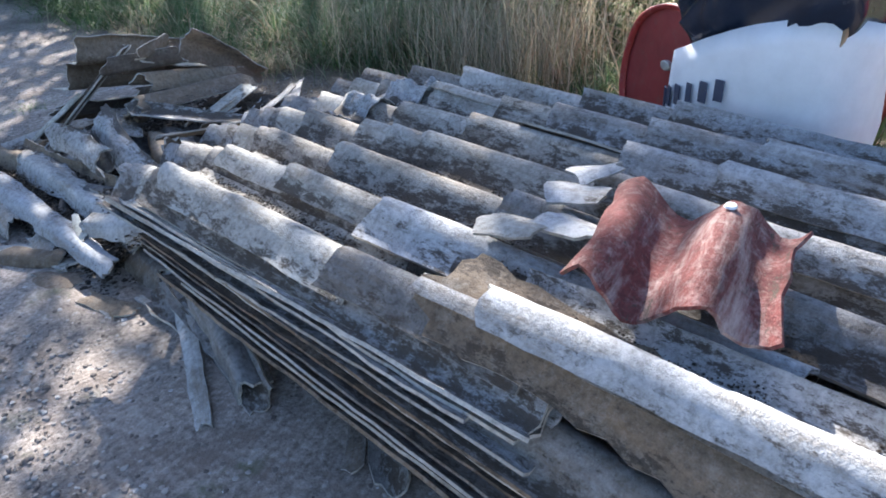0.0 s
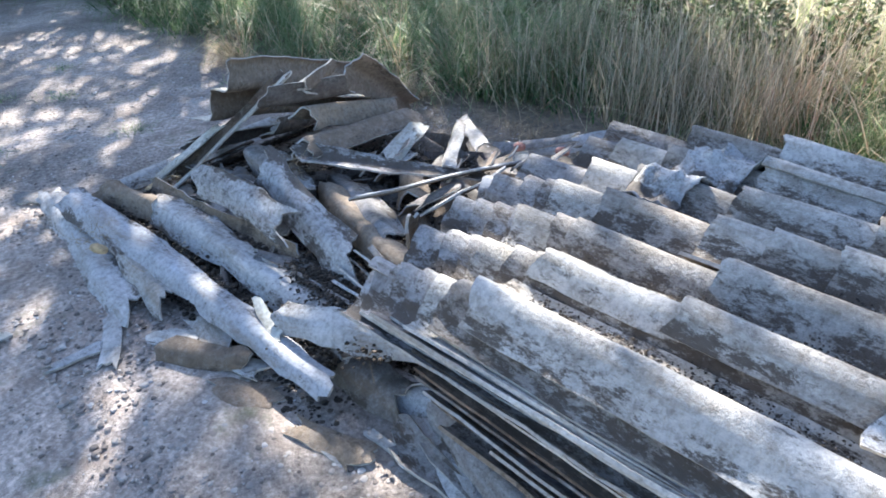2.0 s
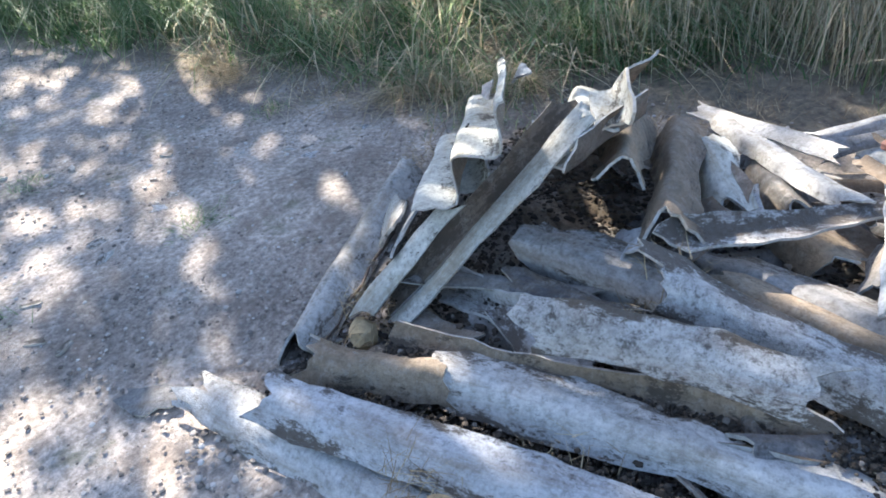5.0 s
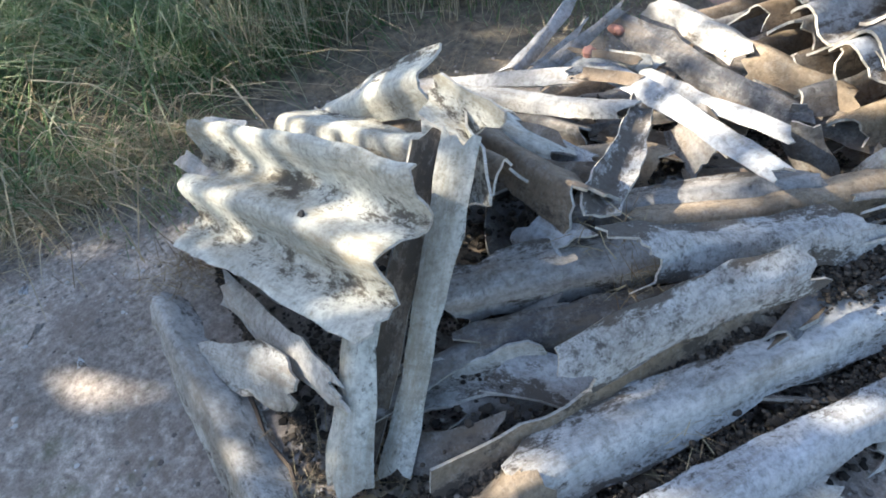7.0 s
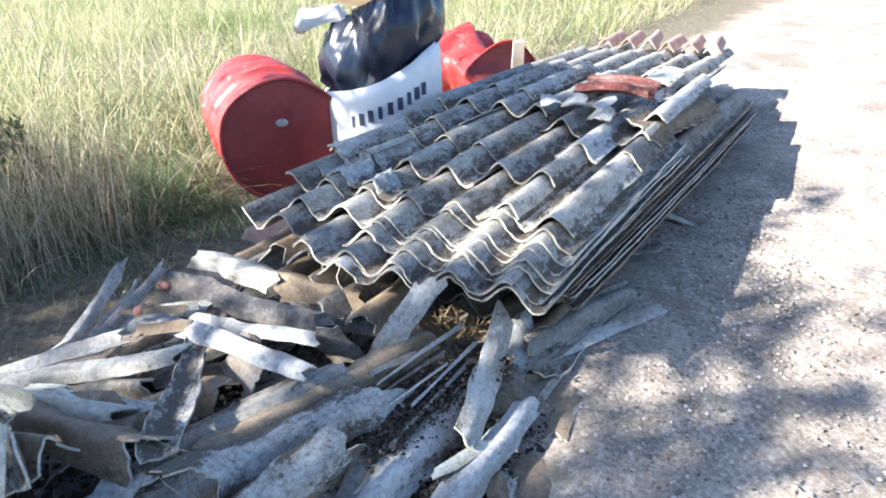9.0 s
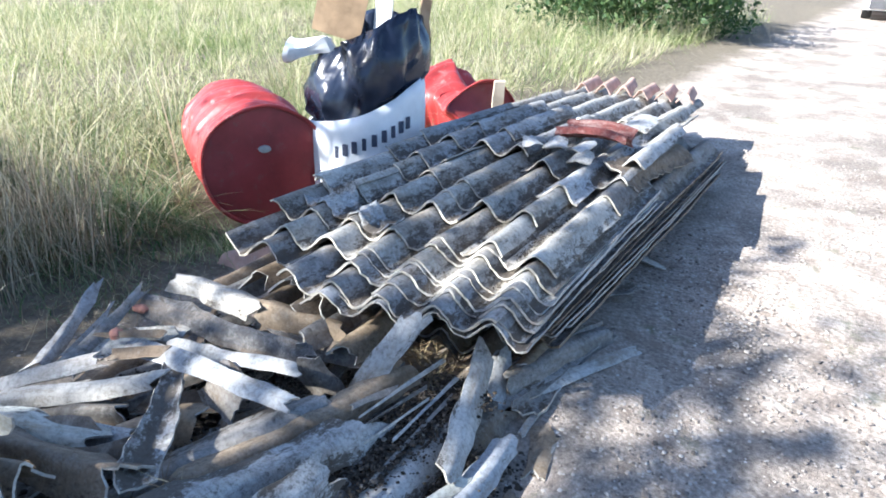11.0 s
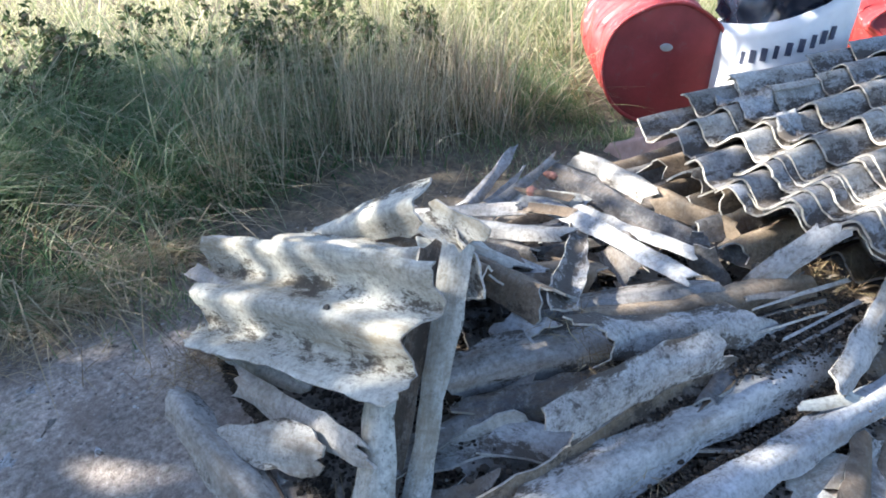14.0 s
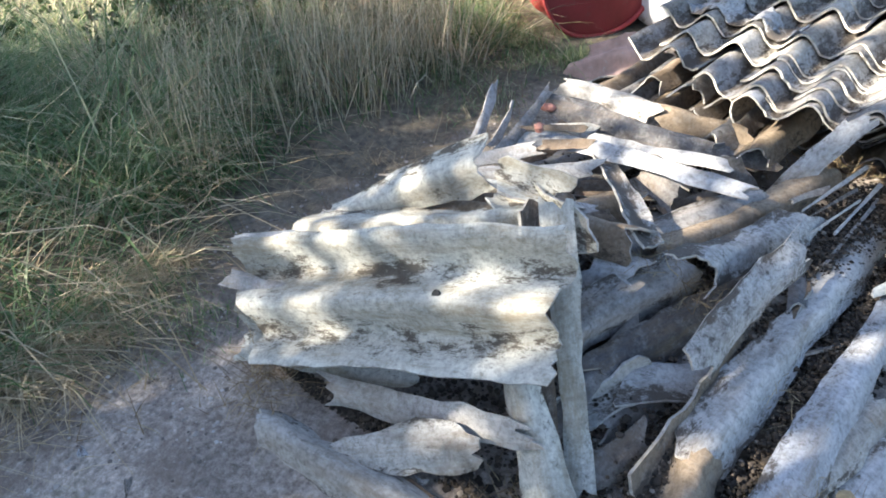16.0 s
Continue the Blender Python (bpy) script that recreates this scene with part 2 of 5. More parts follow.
def ground_material():
    m, nt, b = material("gravel road and soil", 0.95)
    v = coords(nt, spread=False, world_space=True)
    gravel = ramp(nt, noise_tex(nt, v, 55, 5, 0.75), (0.32, (0.17, 0.145, 0.125)), (0.5, (0.38, 0.335, 0.29)), (0.66, (0.60, 0.54, 0.48)))
    worn = ramp(nt, noise_tex(nt, v, 1.6, 5, 0.6), (0.38, (0.60, 0.58, 0.56)), (0.62, (1.32, 1.27, 1.22)))
    col = mix(nt, 1.0, gravel, worn, "MULTIPLY")
    dirt = ramp(nt, noise_tex(nt, v, 3.4, 9, 0.8), (0.50, (0,)), (0.62, (0.8,)))
    col = mix(nt, dirt, col, (0.21, 0.165, 0.13))
    pale = ramp(nt, noise_tex(nt, v, 6.3, 6, 0.7), (0.58, (0,)), (0.68, (0.6,)))
    col = mix(nt, pale, col, (0.50, 0.46, 0.41))
    moss = ramp(nt, noise_tex(nt, v, 3.1, 6, 0.75), (0.58, (0,)), (0.68, (0.65,)))
    col = mix(nt, moss, col, (0.10, 0.115, 0.05))
    # the verge: dark soil and thatch where the field begins
    geo = nt.nodes.new("ShaderNodeNewGeometry")
    sep = nt.nodes.new("ShaderNodeSeparateXYZ")
    nt.links.new(geo.outputs["Position"], sep.inputs[0])
    wob = nt.nodes.new("ShaderNodeMath")
    wob.operation = "MULTIPLY_ADD"
    wob.inputs[1].default_value = 0.9
    nt.links.new(noise_tex(nt, v, 2.0, 5, 0.7), wob.inputs[0])
    nt.links.new(sep.outputs[0], wob.inputs[2])
    verge = nt.nodes.new("ShaderNodeMapRange")
    verge.inputs[1].default_value, verge.inputs[2].default_value = -0.42, -0.82
    nt.links.new(wob.outputs[0], verge.inputs[0])
    soil = ramp(nt, noise_tex(nt, v, 24, 6, 0.75), (0.35, (0.08, 0.066, 0.048)), (0.55, (0.18, 0.15, 0.105)), (0.72, (0.32, 0.27, 0.18)))
    col = mix(nt, verge.outputs[0], col, soil)
    nt.links.new(col, b.inputs["Base Color"])
    h = mix(nt, 0.6, noise_tex(nt, v, 120, 5, 0.7), noise_tex(nt, v, 28, 5, 0.7))
    bump(nt, b, h, 0.9, 0.012)
    return m


GROUND = ground_material()

# ---------------------------------------------------------------- mesh helpers
def mesh_object(name, verts, faces, mat, smooth=None):
    me = bpy.data.meshes.new(name)
    me.from_pydata([tuple(v) for v in verts], [], faces)
    me.materials.append(mat)
    if smooth is not None:
        me.polygons.foreach_set("use_smooth", smooth if not isinstance(smooth, bool) else [smooth] * len(me.polygons))
    me.update()
    return new(name, me)


def part(name, bm, mat, parent, label="", smooth=False):
    me = bpy.data.meshes.new(name)
    bm.to_mesh(me)
    bm.free()
    me.materials.append(mat)
    if smooth:
        me.polygons.foreach_set("use_smooth", [True] * len(me.polygons))
    ob = new(name, me)
    ob.parent = parent
    if label:
        ob["label"] = label
    return ob


def empty(name, m, label, category, group=""):
    ob = new(name)
    ob.empty_display_size = 0.05
    ob.matrix_world = m
    return tagged(ob, label, category, group)


PITCH, AMP, THICK = 0.153, 0.0235, 0.0065


def rag_line(rng, n, amount, step=0.35):
    """A broken edge: slow wander, small chips and a few snapped steps."""
    x = np.arange(n)
    out = np.zeros(n)
    for f in (0.9, 2.3, 5.1):
        out += np.sin(x * f * 6.28 / max(n, 2) + rng.uniform(0, 6.28)) / f
    out += rng.normal(0, 0.35, n)
    for _ in range(rng.integers(1, 4)):
        if rng.random() < step:
            out[rng.integers(0, n):] += rng.normal(0, 0.9)
    return amount * out


def corrugated(name, length, ph0, ph1, mat, seed, rag=0.006, side=0.003, taper=(1.0, 1.0), bend=0.0, twist=0.0, amp=AMP, per=12, skew=0.0, rim=None, pitch=PITCH):
    """A sheet or a shard of one: waves across x, length along y, a solid of even thickness."""
    rng = np.random.default_rng(seed)
    nx = max(5, int(round((ph1 - ph0) * per)) + 1)
    ny = max(4, int(length / 0.045) + 1)
    ph = np.linspace(ph0, ph1, nx)
    ys = np.linspace(0, 1, ny)
    e0, e1 = rag_line(rng, nx, rag), rag_line(rng, nx, rag)
    e0 = e0 + skew * ph * pitch
    s0, s1 = rag_line(rng, ny, side), rag_line(rng, ny, side)
    P, Y = np.meshgrid(ph, ys)
    w = taper[0] + (taper[1] - taper[0]) * Y
    mid = (ph0 + ph1) / 2
    Pw = mid + (P - mid) * w
    edge = (P - ph0) / (ph1 - ph0)
    X = Pw * pitch + s0[:, None] * (1 - edge) + s1[:, None] * edge
    L = Y * length + e0[None, :] * (1 - Y) + e1[None, :] * Y
    wob = np.interp(ys, np.linspace(0, 1, 6), rng.normal(0, 0.0022, 6))[:, None]
    Z = amp * np.cos(2 * np.pi * Pw) + wob + bend * np.sin(np.pi * Y)
    if twist:
        a = np.radians(twist) * (Y - 0.5)
        xm = mid * pitch
        X, Z = xm + (X - xm) * np.cos(a) - Z * np.sin(a), (X - xm) * np.sin(a) + Z * np.cos(a)
    dz = np.gradient(Z, axis=1) / np.gradient(X, axis=1)
    nrm = np.sqrt(1 + dz * dz)
    t = THICK * (1 + 0.12 * rng.normal())
    top = np.stack([X, L, Z], -1).reshape(-1, 3)
    low = np.stack([X + t * dz / nrm, L, Z - t / nrm], -1).reshape(-1, 3)
    n = nx * ny
    faces, smooth = [], []
    for j in range(ny - 1):
        for i in range(nx - 1):
            a = j * nx + i
            faces += [(a, a + 1, a + nx + 1, a + nx), (n + a, n + a + nx, n + a + nx + 1, n + a + 1)]
            smooth += [True, True]
    for i in range(nx - 1):
        faces += [(i, n + i, n + i + 1, i + 1)]
        a = (ny - 1) * nx + i
        faces += [(a, a + 1, n + a + 1, n + a)]
    for j in range(ny - 1):
        a = j * nx
        faces += [(a, a + nx, n + a + nx, n + a)]
        a = j * nx + nx - 1
        faces += [(a, n + a, n + a + nx, a + nx)]
    k = 2 * (nx - 1) * (ny - 1)
    ob = mesh_object(name, np.concatenate([top, low]), faces, mat, smooth + [False] * (len(faces) - k))
    if mat is not REDSHEET and mat is not TERRA:
        ob.data.materials.append(rim or RIM)
        ob.data.materials.append(UNDER)
        ob.data.polygons.foreach_set("material_index", [0, 2] * (k // 2) + [1] * (len(faces) - k))
    rims = {tuple(sorted((f[i], f[(i + 1) % 4]))) for f in faces[k:] for i in range(4)}
    sharp = ob.data.attributes.new("sharp_edge", "BOOLEAN", "EDGE")
    sharp.data.foreach_set("value", [tuple(sorted(e.vertices)) in rims for e in ob.data.edges])
    return ob


def along(p0, p1, across=None, roll=0.0):
    """A pose at p0 with y towards p1; x lies along across, or level and then rolled about y."""
    y = (Vector(p1) - Vector(p0)).normalized()
    x = Vector(across) if across else y.cross(Vector((0, 0, 1)))
    x = (x - x.dot(y) * y).normalized()
    z = x.cross(y)
    m = Matrix((x, y, z)).transposed().to_4x4()
    m.translation = p0
    return m @ Matrix.Rotation(radians(roll), 4, "Y")

# ---------------------------------------------------------------- ground
def build_ground():
    rng = np.random.default_rng(3)
    near = np.linspace(-6, 8, 141)
    xs = np.concatenate([[-400, -120, -40, -15], np.linspace(-9, 5, 121), [12, 40, 120, 400]])
    ys = np.concatenate([[-400, -120, -40, -15], near, [12, 16, 24, 40, 120, 400]])
    verts, faces = [], []
    for y in ys:
        for x in xs:
            z = 0.0
            if abs(x) < 20 and abs(y) < 25:
                z = 0.012 * noise.noise((x * 1.3, y * 1.3, 0)) + 0.006 * noise.noise((x * 6, y * 6, 3))
                rise = min(max((-1.25 - x) / 1.2, 0), 1)
                z += 0.05 * rise * (0.6 + 0.6 * noise.noise((x * 2, y * 2, 7)))
            verts.append((x, y, z))
    nx = len(xs)
    for j in range(len(ys) - 1):
        for i in range(nx - 1):
            a = j * nx + i
            faces.append((a, a + 1, a + nx + 1, a + nx))
    return tagged(mesh_object("ground", verts, faces, GROUND, True), "pale gravel road with a dark soil verge and field", "ground", kind="structure")


build_ground()

# ---------------------------------------------------------------- the stack of sheets
S_AT, S_TURN, S_PITCH, S_AMP = Vector((0.27, 0.0, 0)), 4.5, 0.165, 0.031


def on_stack(u, v, z, turn=0.0, rx=0.0, ry=0.0):
    return Matrix.Translation(S_AT) @ pose(0, 0, 0, 0, 0, S_TURN) @ pose(u, v, z, rx, ry, turn)


def stack_sheet(u0, u1, v0, v1, crest, mat, seed, turn=0.0, rag=0.007, phase=0.0, label="", skew=0.0, rim=None, dip=0.0):
    """A sheet on the stack: edges u0 to u1, ends v0 to v1, crest height at v0, dip towards the far end in degrees; crests lie at u = -0.04 - k * S_PITCH + phase."""
    off = -0.04 + phase
    ob = corrugated("cement_sheet", v1 - v0, (u0 - off) / S_PITCH, (u1 - off) / S_PITCH, mat, seed, rag, 0.003, amp=S_AMP, skew=skew, pitch=S_PITCH, rim=rim)
    ob.matrix_world = on_stack(off, v0, crest - S_AMP, turn, -dip)
    return tagged(ob, label or "weathered grey corrugated cement sheet in the stack", "roof sheet", "stacked cement sheets")


rs = np.random.default_rng(11)
for k in range(16):
    z = 0.062 + 0.0205 * k
    back = rs.uniform(0.28, 0.45) if k < 12 else 0.24
    out = 0.012 * math.sin(k * 1.7) - (0.10 if k < 6 else 0.05 if k < 8 else 0.0)
    stack_sheet(-1.04 + rs.uniform(-0.03, 0.05), 0.062 + out + rs.uniform(-0.010, 0.010), 0.11 + back + rs.uniform(-0.03, 0.05), 2.66 + 0.012 * k + rs.uniform(0.0, 0.12), z + S_AMP - 0.018,
                [GREY, BROWN, GREY][k % 3], 100 + k, -2.0 + rs.uniform(-0.3, 0.3), 0.012, label="grey corrugated cement sheet pressed in the stack", skew=-0.05, rim=[BROWN, RIM, GREY, BROWN, RIM][k % 5], dip=math.degrees(z * 0.24 / 2.6))

SHEETS = [
    # u0, u1, v0 (at u = -0.04), v1, crest, material, turn, skew of the front end
    (-0.58, 0.064, 0.125, 1.6, 0.378, SHEETGREY, -0.6, 0.20),
    (-0.50, 0.050, 0.160, 1.6, 0.388, SHEETGREY, 0.5, 0.22),
    (-0.74, -0.02, 0.120, 1.6, 0.398, SHEETGREY, 0.0, 0.12),
    (-0.44, 0.058, 0.195, 1.5, 0.408, SHEETGREY, -0.4, 0.16),
    (-1.02, -0.76, 0.120, 1.3, 0.420, SHEETGREY, -1.5, 0.03),
    (-0.62, 0.066, 0.240, 1.6, 0.422, SHEETGREY, 0.3, 0.17),
    (-0.55, 0.052, 0.275, 1.6, 0.431, SHEETGREY, -0.5, 0.12),
    (-0.95, 0.060, 0.310, 1.6, 0.441, SMOOTH, 0.2, 0.11),
    (-0.40, 0.045, 0.375, 1.6, 0.449, SHEETGREY, -0.3, 0.05),
    (-1.05, -0.14, 0.440, 1.7, 0.458, SHEETGREY, 0.0, 0.09),
    (-0.30, -0.155, 0.440, 1.12, 0.470, SMOOTH, 0.8, 0.02),
    (-0.145, 0.032, 0.415, 1.16, 0.473, SMOOTH, 0.6, 0.05),
    (-1.06, -0.42, 0.625, 1.9, 0.478, SHEETGREY, -0.8, 0.03),
    (-1.05, -0.84, 0.600, 1.9, 0.490, SMOOTH, -1.2, 0.02),
    (-0.62, -0.15, 0.715, 1.9, 0.484, SHEETGREY, 0.5, -0.05),
    (-0.86, -0.44, 0.885, 2.0, 0.492, SHEETGREY, -0.4, 0.02),
    (-0.29, -0.125, 1.035, 1.9, 0.490, SMOOTH, 0.9, 0.0),
    (-1.02, -0.71, 1.075, 2.0, 0.500, SHEETGREY, -0.6, 0.03),
    (-0.115, 0.032, 1.100, 1.56, 0.462, SHEETGREY, 0.8, 0.0),
    (-0.175, -0.01, 1.295, 2.2, 0.476, SHEETGREY, 0.4, 0.0),
    (-0.46, -0.28, 1.250, 2.2, 0.500, SHEETGREY, -0.6, 0.0),
    (-1.02, -0.48, 1.390, 2.3, 0.511, SHEETGREY, -0.5, 0.08),
    (-0.165, 0.010, 1.455, 2.35, 0.520, SMOOTH, 0.7, 0.0),
    (-0.98, -0.64, 1.580, 2.4, 0.522, SHEETGREY, -1.0, 0.0),
    (-1.08, -0.44, 2.100, 2.95, 0.462, SHEETGREY, -0.5, 0.02),
    (-0.285, -0.055, 2.090, 2.95, 0.458, SMOOTH, 0.0, 0.0),
    (-1.10, -0.11, 2.480, 3.20, 0.437, SHEETGREY, -0.4, 0.10),
    (-0.96, -0.15, 2.850, 3.45, 0.405, SMOOTH, 0.4, 0.06),
    (-1.14, -0.16, 3.220, 3.75, 0.375, SHEETGREY, -0.3, 0.05),
]
for k, (u0, u1, v0, v1, c, mat, turn, sk) in enumerate(SHEETS):
    stack_sheet(u0, u1, v0, v1, c, mat, 200 + k, turn, 0.009, skew=sk, dip=2.4 if v0 > 0.3 else 0.8)
# flat pale offcut lying over the crests
ob = corrugated("cement_offcut", 0.42, -0.45, 0.45, PALE, 231, 0.006, 0.003, amp=0.005)
ob.matrix_world = on_stack(-0.20, 2.02, 0.50, 3, -2, 4)
tagged(ob, "flat pale cement offcut lying over the crests", "sheet fragment")

# red sheet fragment lying across the ridges
ob = corrugated("red_sheet_fragment", 0.315, -0.66, 1.22, REDSHEET, 31, 0.012, 0.008, bend=0.022, amp=0.030, pitch=S_PITCH)
ob.matrix_world = along((-0.288, 1.612, 0.548), (0.012, 1.695, 0.536)) @ Matrix.Translation((-0.046, 0, 0))
tagged(ob, "red painted corrugated sheet fragment lying across the stack", "sheet fragment")


def disc(name, parent, at, radius, mat, label):
    """A small round fitting on a sheet."""
    bm = bmesh.new()
    bmesh.ops.create_cone(bm, cap_ends=True, segments=18, radius1=radius, radius2=radius * 0.8, depth=0.004)
    o = part(name, bm, mat, parent, label)
    o.location = at
    return o


disc("washer", ob, (0.005, 0.055, 0.0425), 0.011, CLEAR, "small pale washer")


# ---------------------------------------------------------------- the heap of broken pieces
KINDS = {CREAM: "broken cream cement sheet piece in the heap", GREY: "broken grey cement sheet piece in the heap", PALE: "broken pale cement sheet piece in the heap",
         BROWN: "broken brown-stained cement sheet piece in the heap", LICHEN: "broken cement sheet piece crusted with dark lichen"}


def shard(p0, p1, ph, mat, seed, roll=0.0, across=None, taper=(1, 1), rag=0.012, side=0.006, bend=0.0, twist=0.0, label="", amp=AMP, skew=0.0):
    """A broken piece whose middle line runs from p0 to p1; ph: the stretch of the wave that it keeps (0 is a crest)."""
    length = (Vector(p1) - Vector(p0)).length
    wide = (ph[1] - ph[0]) * PITCH
    rag, side = min(rag, 0.2 * wide), min(side, 0.045 * wide)
    if max(p0[2], p1[2]) < 0.035 and wide < 0.14:
        amp = 0.007  # flat flakes on the ground
    ob = corrugated("broken_sheet_piece", length, ph[0], ph[1], mat, seed, rag, side, taper, bend, twist, amp, skew=skew)
    mid = 0.0 if across else (ph[0] + ph[1]) / 2 * PITCH
    ob.matrix_world = along(p0, p1, across, roll) @ Matrix.Translation((-mid, 0, 0))
    return tagged(ob, label or KINDS[mat], "sheet fragment", "broken cement pieces")


def strip(p0, p1, width, face, mat, seed, hollow=False, amp=0.027, taper=(1, 1), rag=0.018, side=0.009, bend=0.0, twist=0.0, label=""):
    """A long broken piece: its middle line, its width and the way that its rounded (or hollow) side faces."""
    p0, p1 = Vector(p0), Vector(p1)
    mid, half = 0.5 if hollow else 0.0, width / PITCH / 2
    ob = corrugated("broken_sheet_piece", (p1 - p0).length, mid - half, mid + half, mat, seed, min(rag, 0.26 * width), min(side, 0.075 * width), taper, bend, twist, amp)
    y = (p1 - p0).normalized()
    x = y.cross(Vector(face)).normalized()
    m = Matrix((x, y, x.cross(y))).transposed().to_4x4()
    m.translation = p0
    ob.matrix_world = m @ Matrix.Translation((-mid * PITCH, 0, amp if hollow else -amp))
    return tagged(ob, label or KINDS[mat], "sheet fragment", "broken cement pieces")


# the large fragment that leans on the near end, with what hangs under and shows behind it
leaning = shard((-0.875, -1.455, 0.262), (-0.125, -1.082, 0.497), (-0.10, 1.98), CREAM, 1, across=(0.14, -0.155, -0.22), rag=0.020, amp=0.034, skew=0.18, label="large pale corrugated sheet fragment leaning on the heap")
disc("bolt_hole", leaning, (0.86 * PITCH, 0.60, 0.027), 0.012, RUBBER, "dark rusty bolt hole")
shard((-0.84, -1.50, 0.115), (-0.36, -1.25, 0.215), (0.2, 1.1), CREAM, 97, across=(0.14, -0.155, -0.22), rag=0.02)
strip((-0.46, -1.512, 0.075), (0.025, -1.322, 0.185), 0.095, (0.3, -0.75, 0.55), PALE, 96, amp=0.013, taper=(1.0, 0.5), rag=0.03, twist=-22, label="torn lower edge of the leaning cement sheet")
strip((-0.31, -1.575, 0.05), (-0.06, -1.40, 0.15), 0.13, (0.25, -0.75, 0.62), PALE, 7, taper=(0.45, 0.9), amp=0.006)
strip((-0.955, -1.25, 0.175), (-0.27, -0.985, 0.425), 0.15, (0.05, -0.45, 0.9), CREAM, 2, amp=0.03, rag=0.02)
strip((-0.955, -1.15, 0.145), (-0.487, -0.965, 0.448), 0.165, (0.08, -0.9, 0.43), CREAM, 3, amp=0.022, taper=(0.55, 1.0), rag=0.012, label="curled pale cement sheet piece standing up behind the heap")
strip((-0.44, -0.955, 0.44), (-0.27, -0.90, 0.41), 0.085, (0.2, -0.5, 0.85), CREAM, 8, hollow=True, amp=0.03, rag=0.02)
# one gutter as two strips; the brown one carries its hollow's dirt and shade
strip((-0.236, -0.965, 0.460), (0.130, -1.272, 0.045), 0.066, (0.60, -0.55, 0.58), CREAM, 4, amp=0.008, rag=0.014, label="pale lip of a gutter-shaped cement strip leaning on the heap")
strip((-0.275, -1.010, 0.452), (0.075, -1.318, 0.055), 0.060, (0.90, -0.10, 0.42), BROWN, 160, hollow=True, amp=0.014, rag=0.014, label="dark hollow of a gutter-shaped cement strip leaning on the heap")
strip((-0.095, -1.245, 0.258), (0.135, -1.375, 0.075), 0.085, (0.45, -0.6, 0.66), CREAM, 5, amp=0.022)
strip((-0.44, -0.905, 0.365), (-0.148, -0.968, 0.372), 0.105, (0.0, -0.55, 0.8), CREAM, 49, hollow=True, amp=0.034)
# rounded pieces across the crown of the heap
strip((-0.74, -0.985, 0.26), (-0.235, -0.868, 0.372), 0.135, (0.0, 0.15, 1), BROWN, 98, amp=0.034)
strip((-0.72, -0.875, 0.255), (-0.145, -0.762, 0.312), 0.125, (0.15, -0.25, 1), BROWN, 9, amp=0.036)
strip((-0.665, -0.81, 0.232), (-0.412, -0.668, 0.208), 0.115, (0.25, -0.4, 0.9), CREAM, 10, amp=0.03, rag=0.02)
strip((-0.22, -0.848, 0.20), (-0.088, -0.812, 0.226), 0.095, (0.3, -0.5, 0.8), PALE, 11, amp=0.008)
strip((-0.90, -0.80, 0.155), (-0.502, -0.43, 0.208), 0.062, (0.3, -0.35, 0.9), PALE, 12, amp=0.022)
strip((-1.01, -0.885, 0.135), (-0.712, -0.478, 0.206), 0.055, (0.3, -0.3, 0.9), GREY, 13, amp=0.008)
strip((-0.785, -0.352, 0.165), (-0.055, -0.347, 0.275), 0.062, (0.15, -0.5, 0.85), PALE, 19, taper=(0.85, 0.7), amp=0.016)
strip((-0.895, -0.238, 0.216), (-0.262, -0.09, 0.203), 0.085, (0.15, -0.70, 0.70), GREY, 16, amp=0.010, label="long flat grey cement strip on top of the heap")
strip((-0.64, -0.30, 0.195), (-0.196, -0.197, 0.232), 0.048, (0.2, -0.6, 0.76), PALE, 48, amp=0.008)
strip((-0.545, -0.342, 0.178), (-0.125, -0.738, 0.276), 0.078, (0.55, -0.3, 0.78), LICHEN, 20, hollow=True, amp=0.014, twist=18, taper=(0.8, 1.0), rag=0.02)
strip((-0.41, -0.325, 0.205), (-0.262, -0.365, 0.165), 0.11, (0.5, -0.6, 0.62), GREY, 57, amp=0.014)
strip((-0.235, -0.135, 0.205), (-0.175, -0.105, 0.085), 0.095, (0.5, -0.85, 0.2), GREY, 58, amp=0.014)
strip((-0.30, -0.10, 0.20), (-0.25, -0.08, 0.09), 0.07, (0.4, -0.9, 0.2), GREY, 59, amp=0.010)
strip((-0.965, -0.055, 0.228), (-0.574, -0.014, 0.242), 0.09, (0.1, -0.35, 0.93), PALE, 17, amp=0.032)
strip((-0.57, -0.013, 0.236), (-0.275, 0.06, 0.218), 0.11, (0.1, -0.35, 0.93), BROWN, 18, amp=0.032, taper=(1.0, 0.85))
strip((-0.46, -0.06, 0.15), (-0.18, 0.03, 0.17), 0.07, (0.2, -0.6, 0.75), GREY, 47, amp=0.010)
strip((-0.955, -0.545, 0.10), (-1.155, -0.218, 0.197), 0.085, (0.75, 0.25, 0.6), PALE, 14, taper=(1.0, 0.15), amp=0.014)
strip((-0.92, -0.47, 0.12), (-1.055, -0.225, 0.175), 0.05, (0.75, 0.25, 0.6), PALE, 15, taper=(1.0, 0.2), amp=0.010)
strip((-0.835, -0.53, 0.14), (-0.896, -0.205, 0.262), 0.062, (0.75, -0.15, 0.6), GREY, 56, taper=(1.0, 0.4), amp=0.014)
strip((-0.86, -0.42, 0.155), (-0.66, -0.22, 0.18), 0.08, (0.2, -0.5, 0.8), PALE, 54, amp=0.012, taper=(0.7, 1))
